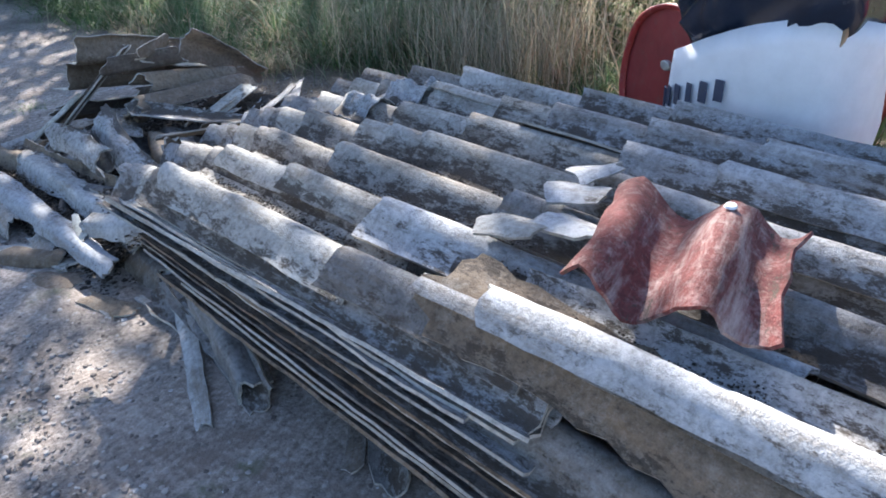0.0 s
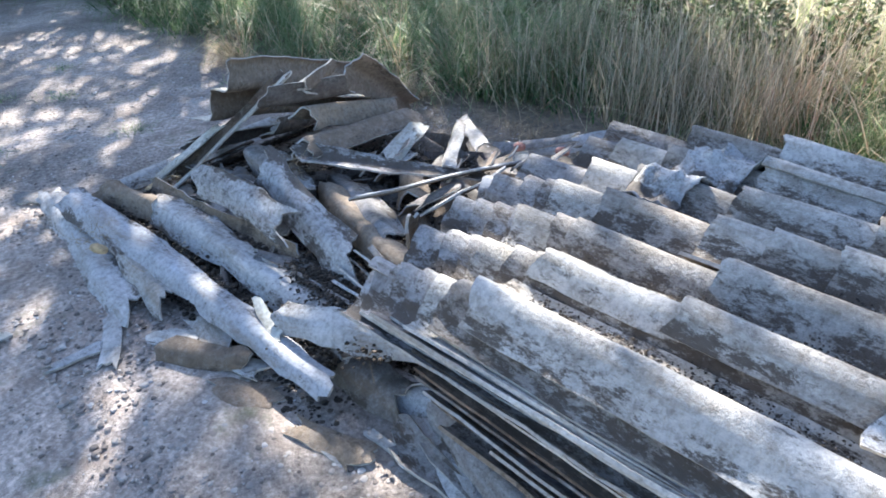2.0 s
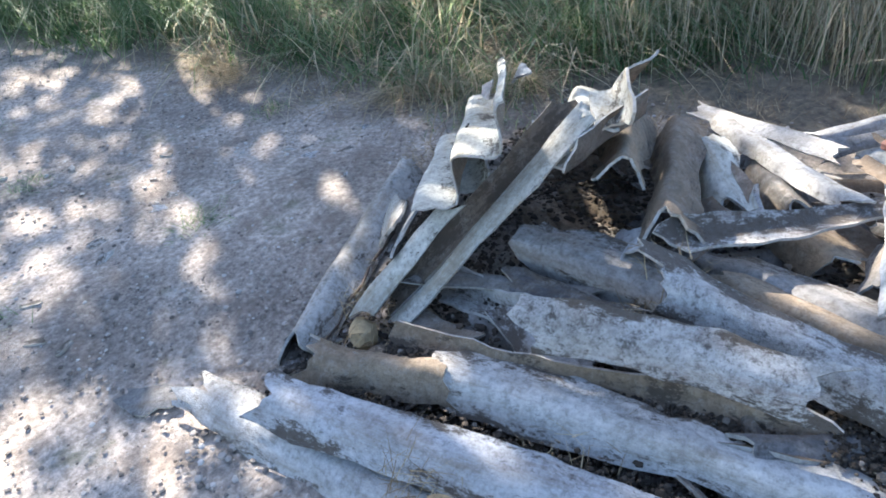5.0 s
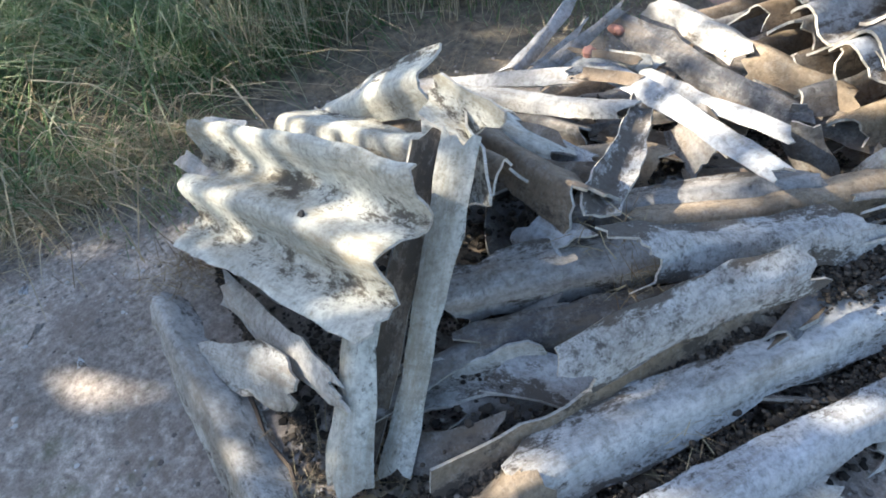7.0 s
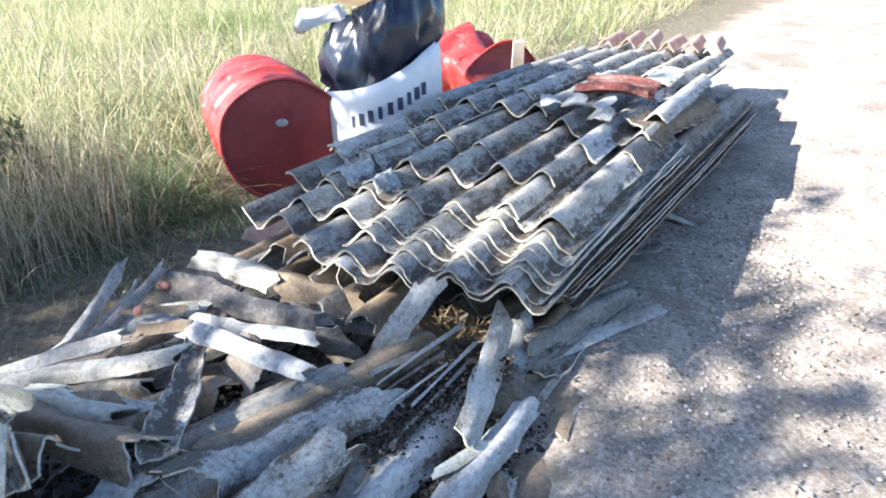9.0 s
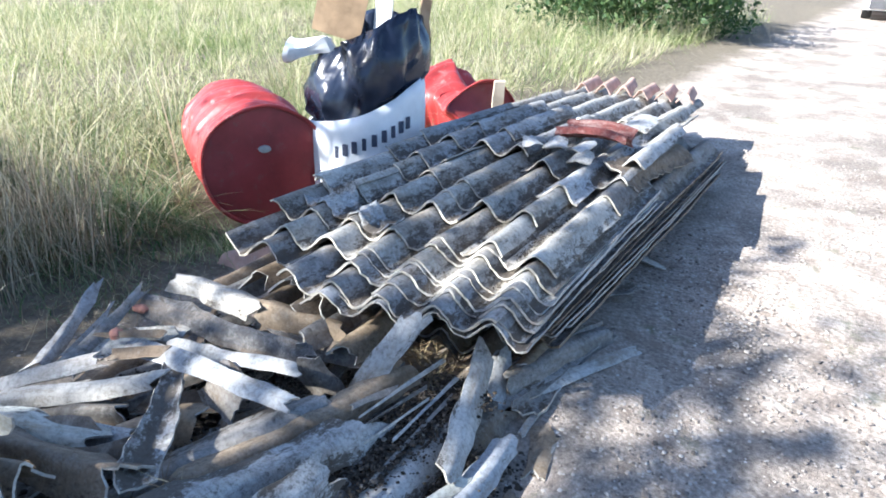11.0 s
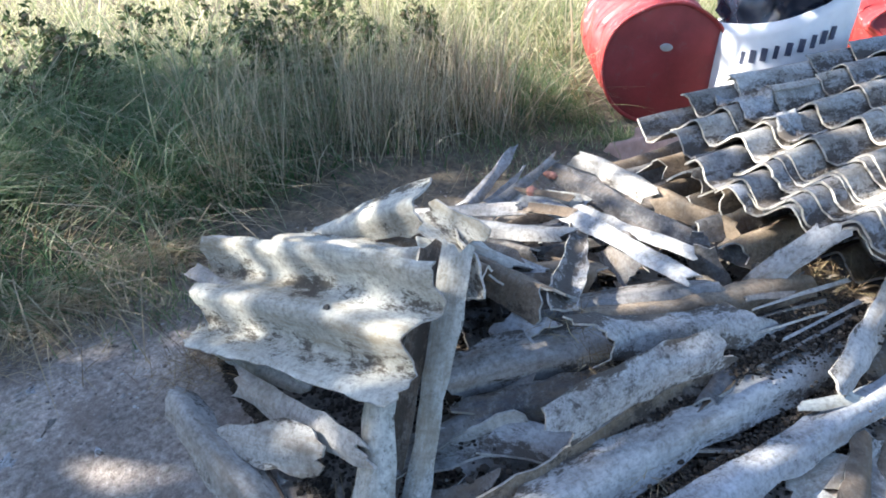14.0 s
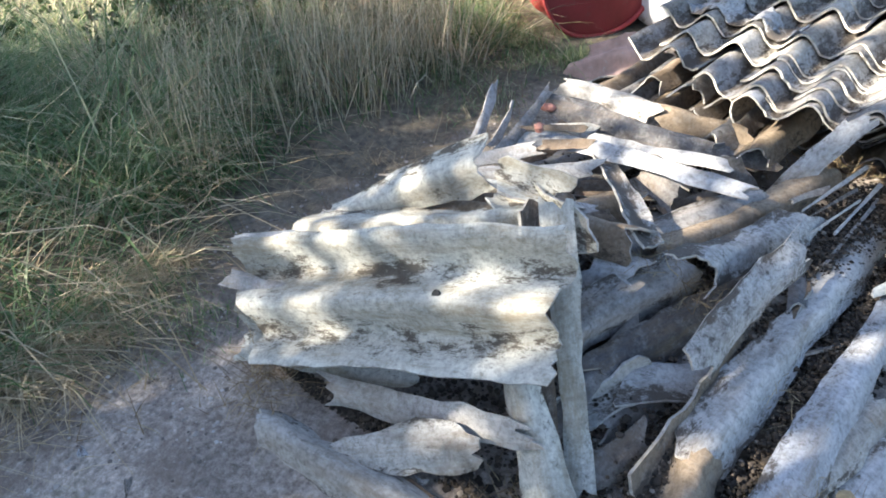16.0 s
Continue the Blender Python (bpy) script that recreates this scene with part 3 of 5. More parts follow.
strip((-0.75, -0.66, 0.14), (-0.52, -0.55, 0.16), 0.11, (0.2, -0.4, 0.9), GREY, 60, amp=0.03)
strip((-0.44, -0.60, 0.165), (-0.32, -0.42, 0.17), 0.11, (0.3, -0.4, 0.9), BROWN, 61, amp=0.03)
strip((-0.50, -0.66, 0.17), (-0.36, -0.60, 0.18), 0.09, (0.3, -0.5, 0.8), LICHEN, 62, amp=0.014)
strip((-0.84, -0.41, 0.205), (-0.66, -0.30, 0.225), 0.028, (0.3, -0.6, 0.75), BROWN, 161, amp=0.004, taper=(0.5, 1))
strip((-0.74, -0.43, 0.19), (-0.60, -0.34, 0.205), 0.036, (0.3, -0.6, 0.75), BROWN, 162, amp=0.006)
strip((-0.79, -0.31, 0.19), (-0.66, -0.27, 0.205), 0.05, (0.2, -0.6, 0.75), PALE, 163, amp=0.006, taper=(0.6, 1))
strip((-0.62, -0.50, 0.17), (-0.47, -0.38, 0.185), 0.03, (0.3, -0.5, 0.8), BROWN, 164, amp=0.004)
strip((-0.40, -0.72, 0.19), (-0.30, -0.62, 0.20), 0.05, (0.4, -0.5, 0.75), GREY, 165, amp=0.010)
strip((-0.58, -0.73, 0.205), (-0.46, -0.64, 0.20), 0.04, (0.3, -0.5, 0.8), GREY, 166, amp=0.006)
# stubs behind the leaning fragment
strip((-0.855, -1.53, 0.195), (-0.66, -1.44, 0.205), 0.05, (0.2, -0.6, 0.75), GREY, 167, amp=0.004)
strip((-0.94, -1.44, 0.24), (-0.78, -1.37, 0.27), 0.06, (0.1, -0.5, 0.85), PALE, 168, amp=0.014, taper=(0.6, 1))
# long pieces lying side by side along the road side of the heap
strip((-0.23, -0.735, 0.165), (-0.075, -0.21, 0.205), 0.125, (0.35, -0.2, 0.9), GREY, 45, amp=0.026)
strip((-0.125, -0.63, 0.19), (0.03, 0.05, 0.212), 0.105, (0.4, -0.15, 0.9), BROWN, 24, amp=0.026)
strip((-0.088, -1.062, 0.196), (-0.025, -0.63, 0.205), 0.132, (0.72, -0.12, 0.68), PALE, 22, amp=0.030, rag=0.018)
strip((-0.005, -1.07, 0.135), (0.085, -0.52, 0.155), 0.115, (0.62, -0.1, 0.78), GREY, 21, amp=0.016)
strip((-0.14, -1.0, 0.13), (-0.06, -0.60, 0.15), 0.12, (0.4, -0.1, 0.9), GREY, 64, amp=0.03)
strip((0.035, -0.73, 0.285), (0.068, -0.225, 0.185), 0.135, (0.5, -0.2, 0.85), LICHEN, 23, amp=0.016, rag=0.03, side=0.008)
strip((0.165, -0.94, 0.215), (0.135, -0.42, 0.238), 0.108, (0.84, -0.1, 0.52), LICHEN, 63, amp=0.012, rag=0.026, label="cement strip with a broken crust of grey lichen")
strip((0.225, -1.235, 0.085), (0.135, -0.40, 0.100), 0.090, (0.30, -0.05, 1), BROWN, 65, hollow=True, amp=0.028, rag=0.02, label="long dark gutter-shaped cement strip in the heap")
strip((0.04, -1.17, 0.075), (0.12, -0.80, 0.09), 0.10, (0.4, -0.2, 0.9), GREY, 66, amp=0.024, rag=0.02)
strip((-0.02, -1.21, 0.07), (0.06, -0.95, 0.10), 0.09, (0.5, -0.3, 0.8), PALE, 67, hollow=True, amp=0.02)
strip((0.13, -1.23, 0.05), (0.16, -1.08, 0.075), 0.10, (0.6, -0.5, 0.6), GREY, 68, amp=0.02)
strip((0.262, -1.06, 0.118), (0.198, 0.01, 0.122), 0.122, (0.40, 0.0, 0.92), PALE, 26, amp=0.021, rag=0.02)
strip((0.335, -1.35, 0.125), (0.268, -1.035, 0.122), 0.115, (0.25, 0, 1), BROWN, 28, amp=0.030, rag=0.02)
strip((0.455, -1.365, 0.115), (0.337, 0.07, 0.085), 0.108, (0.35, 0.05, 0.95), PALE, 27, amp=0.019, taper=(1.1, 0.8), rag=0.018)
strip((0.492, -1.585, 0.045), (0.545, -0.665, 0.032), 0.165, (0.35, 0.0, 0.95), PALE, 29, amp=0.016, taper=(0.45, 1.1), rag=0.03, label="wide pale cement piece sliding off the heap onto the gravel")
strip((0.43, -1.0, 0.085), (0.455, -0.64, 0.055), 0.11, (0.35, 0.0, 0.95), PALE, 32, amp=0.012, taper=(0.5, 1.0), rag=0.03)
# thin slivers over the dark hollow before the stack
for k, (a, c, w) in enumerate((((0.045, -0.211, 0.20), (0.078, 0.12, 0.21), 0.013), ((0.065, -0.216, 0.185), (0.10, 0.0, 0.19), 0.010), ((0.133, -0.191, 0.15), (0.131, 0.115, 0.17), 0.011), ((0.0, -0.20, 0.20), (0.05, -0.06, 0.20), 0.022), ((0.085, -0.26, 0.155), (0.125, -0.02, 0.175), 0.009), ((0.17, -0.32, 0.135), (0.15, 0.06, 0.15), 0.012))):
    strip(a, c, w, (0.5, -0.3, 0.8), PALE if k % 2 == 0 else GREY, 150 + k, amp=0.002, taper=(0.6, 1), label="thin broken cement sliver in the heap")
strip((0.301, -0.31, 0.112), (0.336, -0.145, 0.10), 0.045, (0.4, 0, 0.9), CREAM, 156, amp=0.005, taper=(0.4, 1))
strip((0.545, -0.40, 0.03), (0.42, -0.20, 0.045), 0.075, (0.5, 0.2, 0.8), BROWN, 157, amp=0.022, rag=0.012)
strip((0.423, 0.062, 0.010), (0.408, 0.224, 0.010), 0.018, (0, 0, 1), PALE, 158, amp=0.002)
strip((0.40, -0.48, 0.03), (0.425, -0.30, 0.035), 0.09, (0.3, -0.1, 0.95), PALE, 159, amp=0.006, rag=0.025, taper=(0.8, 1))
# strips that lean between the heap and the stack
strip((0.05, 0.03, 0.405), (-0.062, -0.108, 0.13), 0.078, (0.62, -0.62, 0.45), PALE, 33, amp=0.012, label="pale cement strip leaning against the stack")
strip((0.148, 0.258, 0.202), (0.318, -0.185, 0.122), 0.088, (0.7, 0.2, 0.65), PALE, 34, amp=0.012, rag=0.012, label="pale cement strip slipping out from under the stack")
strip((0.20, 0.30, 0.10), (0.33, 0.85, 0.055), 0.13, (0.45, -0.1, 0.9), GREY, 30, amp=0.030, label="grey half-round cement piece fallen beside the stack")
strip((0.20, 0.22, 0.04), (0.44, 0.845, 0.014), 0.05, (0.3, -0.1, 0.95), PALE, 35, amp=0.006)
strip((0.315, 0.18, 0.012), (0.29, 0.56, 0.012), 0.022, (0, 0, 1), PALE, 36, amp=0.003)
strip((0.215, 0.14, 0.055), (0.125, 0.42, 0.10), 0.12, (0.4, 0, 0.9), PALE, 37, amp=0.012, taper=(1, 0.5))
strip((0.235, -0.05, 0.055), (0.24, 0.22, 0.06), 0.12, (0.5, 0, 0.8), GREY, 38, amp=0.014)
strip((0.285, 0.25, 0.035), (0.285, 0.46, 0.014), 0.07, (0.3, 0, 0.95), GREY, 39, hollow=True, amp=0.012)
strip((0.225, 0.33, 0.05), (0.30, 0.88, 0.022), 0.085, (0.5, -0.1, 0.85), GREY, 40, hollow=True, amp=0.014)
strip((0.095, 1.085, 0.03), (0.25, 1.29, 0.014), 0.075, (0.3, 0, 0.95), GREY, 41, hollow=True, amp=0.012)
strip((0.09, 0.99, 0.025), (0.275, 1.19, 0.014), 0.05, (0.3, 0, 0.95), GREY, 42, amp=0.008)
strip((0.145, 1.36, 0.11), (0.16, 1.46, 0.025), 0.09, (0.9, 0, 0.4), GREY, 43, amp=0.012)
strip((0.145, 1.60, 0.032), (0.285, 1.555, 0.012), 0.06, (0.2, 0, 1), PALE, 44, amp=0.004)
# chips on the gravel beside the heap
strip((0.565, -0.665, 0.014), (0.655, -0.47, 0.014), 0.055, (0.1, 0, 1), PALE, 70, amp=0.006)
strip((0.645, -0.55, 0.012), (0.765, -0.545, 0.012), 0.05, (0, 0, 1), PALE, 71, amp=0.004, taper=(1, 0.4))
strip((0.53, -0.42, 0.014), (0.372, -0.13, 0.03), 0.07, (0.1, 0, 1), PALE, 72, amp=0.006, taper=(0.5, 1))
strip((0.49, -0.19, 0.012), (0.405, -0.065, 0.014), 0.08, (0, 0, 1), BROWN, 73, amp=0.006)
strip((0.425, 0.05, 0.016), (0.372, 0.24, 0.012), 0.085, (0, 0, 1), BROWN, 74, amp=0.008, taper=(0.7, 1))
strip((0.52, -0.50, 0.012), (0.45, -0.40, 0.014), 0.075, (0, 0, 1), PALE, 75, amp=0.005)
strip((0.49, -0.33, 0.012), (0.42, -0.27, 0.014), 0.06, (0, 0, 1), GREY, 76, amp=0.005)
strip((0.98, -0.92, 0.012), (0.84, -0.76, 0.012), 0.08, (0, 0, 1), PALE, 77, amp=0.008)
strip((0.56, -1.72, 0.010), (0.50, -1.63, 0.02), 0.07, (0.2, 0, 1), GREY, 78, amp=0.006)
# ridge piece on the gravel before the leaning fragment
strip((-0.535, -1.665, 0.068), (0.29, -1.46, 0.062), 0.125, (0.1, -0.15, 1), PALE, 6, amp=0.036, label="half-round grey ridge piece lying on the gravel")
shard((-0.16, -1.50, 0.012), (-0.13, -1.485, 0.012), (0.2, 0.5), PALE, 79)

# brown half-rounds under the front corner of the stack
for k, (x, y0, y1, z) in enumerate(((-0.86, 0.02, 0.5, 0.20), (-0.73, 0.0, 0.5, 0.235), (-0.60, -0.02, 0.42, 0.215), (-0.47, 0.03, 0.5, 0.24), (-0.34, -0.02, 0.42, 0.225), (-0.20, -0.02, 0.45, 0.22), (-0.66, 0.06, 0.60, 0.29), (-0.52, 0.07, 0.6, 0.30), (-0.38, 0.05, 0.6, 0.305))):
    strip((x, y0, z), (x - 0.02, y1, z + 0.01), 0.118, (0.1 * (k % 3) - 0.1, -0.1, 1), [BROWN, GREY][k % 3 == 1], 90 + k, amp=0.032, rag=0.02)
# small pale flakes scattered on the road
rf = np.random.default_rng(41)
for k in range(26):
    x, y = rf.uniform(-0.85, 0.75), rf.uniform(-3.2, -1.75)
    a, ln = rf.uniform(0, 6.28), rf.uniform(0.025, 0.06)
    shard((x, y, 0.009), (x + ln * math.cos(a), y + ln * math.sin(a), 0.009), (0.3, 0.3 + ln * rf.uniform(3, 5)), [PALE, GREY][k % 3 == 2], 700 + k, rag=0.004, taper=(1, rf.uniform(0.5, 1)), label="small pale cement flake lying on the gravel")
# pieces buried in the lower part of the heap
rb = np.random.default_rng(77)
for k in range(64):
    y = rb.uniform(-1.08, 0.0)
    x = rb.uniform(-0.90 + 0.25 * max(0, -0.9 - y), 0.27)
    top = 0.15 * (1 - min(1, abs(x + 0.22) / 0.75) ** 2) + 0.02
    z = rb.uniform(0.015, max(0.03, top * 0.75))
    ang = rb.normal(1.5708, 0.45)
    ln = rb.uniform(0.18, 0.55)
    d = Vector((math.cos(ang), math.sin(ang), rb.normal(0, 0.05))) * ln / 2
    a = rb.uniform(-0.5, 0.2)
    c = Vector((x, y, z))
    shard(c - d, c + d, (a, a + rb.uniform(0.35, 0.9)), [GREY, BROWN, GREY, BROWN, GREY][k % 5], 300 + k, roll=rb.normal(0, 14), taper=(1, rb.uniform(0.5, 1.1)))


# broken terracotta among the pieces
def lump(name, at, size, mat, seed, label, category):
    rng = np.random.default_rng(seed)
    bm = bmesh.new()
    bmesh.ops.create_icosphere(bm, subdivisions=2, radius=1)
    for v in bm.verts:
        v.co *= 1 + 0.3 * noise.noise(v.co * 1.7 + Vector((seed, 0, 0)))
        v.co = Vector([round(c * 2.2) / 2.2 * 0.35 + c * 0.65 for c in v.co])
        v.co = Vector((v.co.x * size[0], v.co.y * size[1], v.co.z * size[2]))
    me = bpy.data.meshes.new(name)
    bm.to_mesh(me)
    bm.free()
    me.materials.append(mat)
    ob = new(name, me)
    ob.matrix_world = pose(*at, *rng.uniform(-20, 20, 2), rng.uniform(0, 360))
    return tagged(ob, label, category)


lump("brick_lump", (-0.875, -0.235, 0.205), (0.034, 0.022, 0.016), BRICKRED, 5, "small broken terracotta lump in the heap", "brick")
lump("brick_lump", (-0.80, -0.37, 0.205), (0.024, 0.02, 0.015), BRICKRED, 6, "small broken terracotta lump in the heap", "brick")
ob = strip((-1.27, 0.42, 0.06), (-0.92, 0.53, 0.20), 0.24, (-0.2, -0.5, 0.85), BROWN, 71, amp=0.022, rag=0.035, side=0.012)
ob.data.materials[0] = TERRA
ob.name = "terracotta_fragment"
tagged(ob, "pinkish terracotta tile fragment half under the stack", "tile fragment", "loose tiles")

bm = bmesh.new()
rt = random.Random(4)
pts = [Vector((-0.36 + 0.075 * k + rt.uniform(-0.006, 0.006), -1.545 + 0.018 * k + rt.uniform(-0.012, 0.012), 0.014 + rt.uniform(0, 0.01))) for k in range(9)]
rings = [[bm.verts.new(p + Vector((0, math.cos(1.0472 * i), math.sin(1.0472 * i))) * (0.007 - 0.0005 * k)) for i in range(6)] for k, p in enumerate(pts)]
for r0, r1 in zip(rings, rings[1:]):
    for i in range(6):
        bm.faces.new((r0[i], r0[(i + 1) % 6], r1[(i + 1) % 6], r1[i]))
bm.faces.new(rings[0])
bm.faces.new(rings[-1][::-1])
bmesh.ops.recalc_face_normals(bm, faces=bm.faces)
me = bpy.data.meshes.new("twig")
bm.to_mesh(me)
bm.free()
me.materials.append(BARK)
tagged(new("twig", me), "thin dry brown twig lying on the gravel", "twig")
lump("straw_clump", (0.17, -1.335, 0.03), (0.045, 0.035, 0.028), CLUMP, 9, "tan clump of straw and foam at the heap's foot", "clump")
lump("straw_clump", (0.50, -0.93, 0.085), (0.028, 0.02, 0.016), CLUMP, 10, "tan crumbling clump lying on a broken sheet", "clump")

# curved ridge tiles at the far end of the stack
for k in range(6):
    ob = corrugated("ridge_tile", 0.28, -0.32, 0.32, TERRA, 400 + k, 0.008, 0.003, taper=(1.15, 0.95), amp=0.038)
    ob.matrix_world = on_stack(-0.93 + 0.14 * k, 3.36 + 0.03 * (k % 3), 0.405, 4 * (k % 3) - 4, 3)
    tagged(ob, "weathered terracotta ridge tile on the far end of the stack", "roof tile", "ridge tiles")

# crumpled strip of torn membrane draped over the ridges, and loose chips on the sheets
def drape(a, c, width, seed):
    """A torn strip that sags over what lies under it between a and c."""
    bpy.context.view_layer.update()
    deps = bpy.context.evaluated_depsgraph_get()
    rng = np.random.default_rng(seed)
    a, c = Vector(a), Vector(c)
    d = (c - a).normalized()
    side = Vector((-d.y, d.x, 0))
    nu, nv = 44, 14
    e0, e1 = rag_line(rng, nu, 0.012), rag_line(rng, nu, 0.012)
    wide = np.interp(np.linspace(0, 1, nu), [0, 0.25, 0.6, 1], [0.7, 1.25, 1.0, 0.55]) * width / 2
    z = np.zeros((nu, nv))
    xy = np.zeros((nu, nv, 2))
    for i in range(nu):
        for j in range(nv):
            t = j / (nv - 1) * 2 - 1
            off = t * wide[i] + (e1[i] if t > 0 else -e0[i]) * abs(t)
            p = a.lerp(c, i / (nu - 1)) + side * off
            hit, at, *_ = scene.ray_cast(deps, (p.x, p.y, 1.2), (0, 0, -1))
            z[i, j] = at.z if hit else a.z
            xy[i, j] = p.x, p.y
    # stretched over the hollows instead of falling into them
    for _ in range(14):
        soft = z.copy()
        soft[1:-1] = (z[:-2] + z[2:] + 2 * z[1:-1]) / 4
        z = np.maximum(z, soft)
    fold = np.array([[abs(noise.noise((q[0] * 22, q[1] * 30, seed))) * 0.030 + noise.noise((q[0] * 60, q[1] * 60, seed)) * 0.006 for q in row] for row in xy])
    top = np.dstack([xy, z + 0.007 + fold]).reshape(-1, 3)
    n = nu * nv
    faces = []
    for i in range(nu - 1):
        for j in range(nv - 1):
            k = i * nv + j
            faces += [(k, k + nv, k + nv + 1, k + 1), (n + k, n + k + 1, n + k + nv + 1, n + k + nv)]
    rim = [i * nv for i in range(nu)] + [(nu - 1) * nv + j for j in range(1, nv)] + [i * nv + nv - 1 for i in range(nu - 2, -1, -1)] + list(range(nv - 2, 0, -1))
    faces += [(p, n + p, n + q, q) for p, q in zip(rim, rim[1:] + rim[:1])]
    ob = mesh_object("torn_membrane", np.concatenate([top, top - (0, 0, 0.004)]), faces, LICHEN, [True] * len(faces))
    return tagged(ob, "torn crumpled grey strip lying across the ridges", "membrane strip")


drape((-0.75, 0.46, 0.51), (-0.33, 0.39, 0.505), 0.15, 81)
stack_bits = [(-0.45, 1.36, 0.525, 0.10, 40, PALE), (-0.28, 1.41, 0.520, 0.12, -20, PALE), (-0.22, 1.30, 0.505, 0.12, 5, PALE), (-0.35, 1.36, 0.53, 0.12, 15, PALE)]
for k, (u, v, z, ln, turn, mat) in enumerate(stack_bits):
    ob = corrugated("sheet_chip", ln, -0.38, 0.3, mat, 500 + k, 0.008, 0.003, taper=(1, 0.45 + 0.12 * k), amp=0.009)
    ob.matrix_world = on_stack(u, v, z, turn, 6)
    tagged(ob, "pale cement chip lying on the stacked sheets", "sheet fragment", "chips on the stack")
# pale broken plate tilted over the side of the stack at its far end
ob = strip((0.125, 1.32, 0.472), (0.105, 2.22, 0.398), 0.155, (0.5, -0.1, 0.85), BROWN, 520, amp=0.010, rag=0.03, side=0.012, label="pale broken cement plate tilted over the side of the stack")
ob.name = "hanging_sheet_piece"


# ---------------------------------------------------------------- drums and bag
def revolve(profile, seg=56, cap0=True, cap1=True):
    """A lathe about the local x axis from (x, r) pairs."""
    bm = bmesh.new()
    rings = [[bm.verts.new((x, r * math.cos(6.28318 * i / seg), r * math.sin(6.28318 * i / seg))) for i in range(seg)] for x, r in profile]
    for a, b in zip(rings, rings[1:]):
        for i in range(seg):
            bm.faces.new((a[i], a[(i + 1) % seg], b[(i + 1) % seg], b[i]))
    if cap0:
        bm.faces.new(rings[0][::-1])
    if cap1:
        bm.faces.new(rings[-1])
    bmesh.ops.recalc_face_normals(bm, faces=bm.faces)
    return bm


def drum(at, axis, label, radius=0.292, length=0.86, dent=0.0, seed=1):
    """A steel drum on its side; axis points out of the visible head."""
    ax = Vector(axis).normalized()
    y = Vector((0, 0, 1)).cross(ax).normalized()
    m = Matrix((ax, y, ax.cross(y))).transposed().to_4x4()
    m.translation = at
    d = empty("steel_drum", m, label, "drum", "red drums")
    prof = [(-length, radius)]
    for k in range(1, 60):
        x = -length + length * k / 60
        q = abs(x / length)
        r = radius
        for hoop in (0.34, 0.67):
            r += 0.012 * math.exp(-(((q - hoop) * length) / 0.014) ** 2)
        r += 0.007 * math.sin(q * 62) * (0.05 < q < 0.95)
        prof.append((x, r))
    prof.append((0.0, radius))
    bm = revolve(prof, cap0=True, cap1=False)
    if dent:
        for v in bm.verts if dent > 0.1 else ():
            k = math.sin(v.co.x * 9 + seed) * 0.5 + noise.noise(v.co * 4 + Vector((seed, 0, 0)))
            v.co.y *= 1 - dent * max(0, k)
            v.co.z *= 1 - dent * max(0, k) * 1.4
    for v in bm.verts:
        k = 0.03 * max(0.0, noise.noise(Vector((v.co.x * 5 + seed, v.co.y * 6, v.co.z * 6)))) * min(1, -v.co.x / 0.06)
        v.co.y *= 1 - k / radius
        v.co.z *= 1 - k / radius
    part("body", bm, DRUM, d, smooth=True)
    part("rim", revolve([(-0.012, radius + 0.001), (-0.008, radius + 0.009), (0.006, radius + 0.009), (0.010, radius + 0.003), (0.006, radius - 0.008), (-0.01, radius - 0.010)], cap0=False, cap1=False), DRUM, d, smooth=True)
    head = part("head", revolve([(-0.014, radius - 0.006), (-0.012, radius - 0.03), (-0.010, 0.02), (-0.010, 0.001)], cap0=False, cap1=True), DRUM_LID, d, "dull red dented drum head", smooth=True)
    if dent:
        for ob in d.children:
            for v in ob.data.vertices:
                k = Vector((v.co.x * 3 + seed, v.co.y * 3.4, v.co.z * 3.4))
                v.co += (0.42 if dent < 0.1 else 0.75) * dent * Vector([noise.noise(k + Vector((9 * i, 0, 0))) for i in range(3)])
                v.co.z *= 1 - 0.5 * dent
    return d


DRUM_AXIS = (0.87, -0.49, 0.03)
d1 = drum((-1.49, 0.852, 0.296), DRUM_AXIS, "red steel drum lying on its side in the grass", radius=0.30, dent=0.045, seed=2)
bm = revolve([(-0.012, 0.03), (0.004, 0.03), (0.006, 0.024), (0.006, 0.001)], 20, False, True)
for v in bm.verts:
    v.co.y, v.co.z = v.co.y, v.co.z * 0.6 + 0.085
part("bung", bm, STEEL, d1, "grey metal bung")
d2 = drum((-1.32, 2.62, 0.27), (0.93, -0.36, 0.08), "dented red steel drum lying behind the stack", radius=0.26, dent=0.22, seed=4, length=0.8)


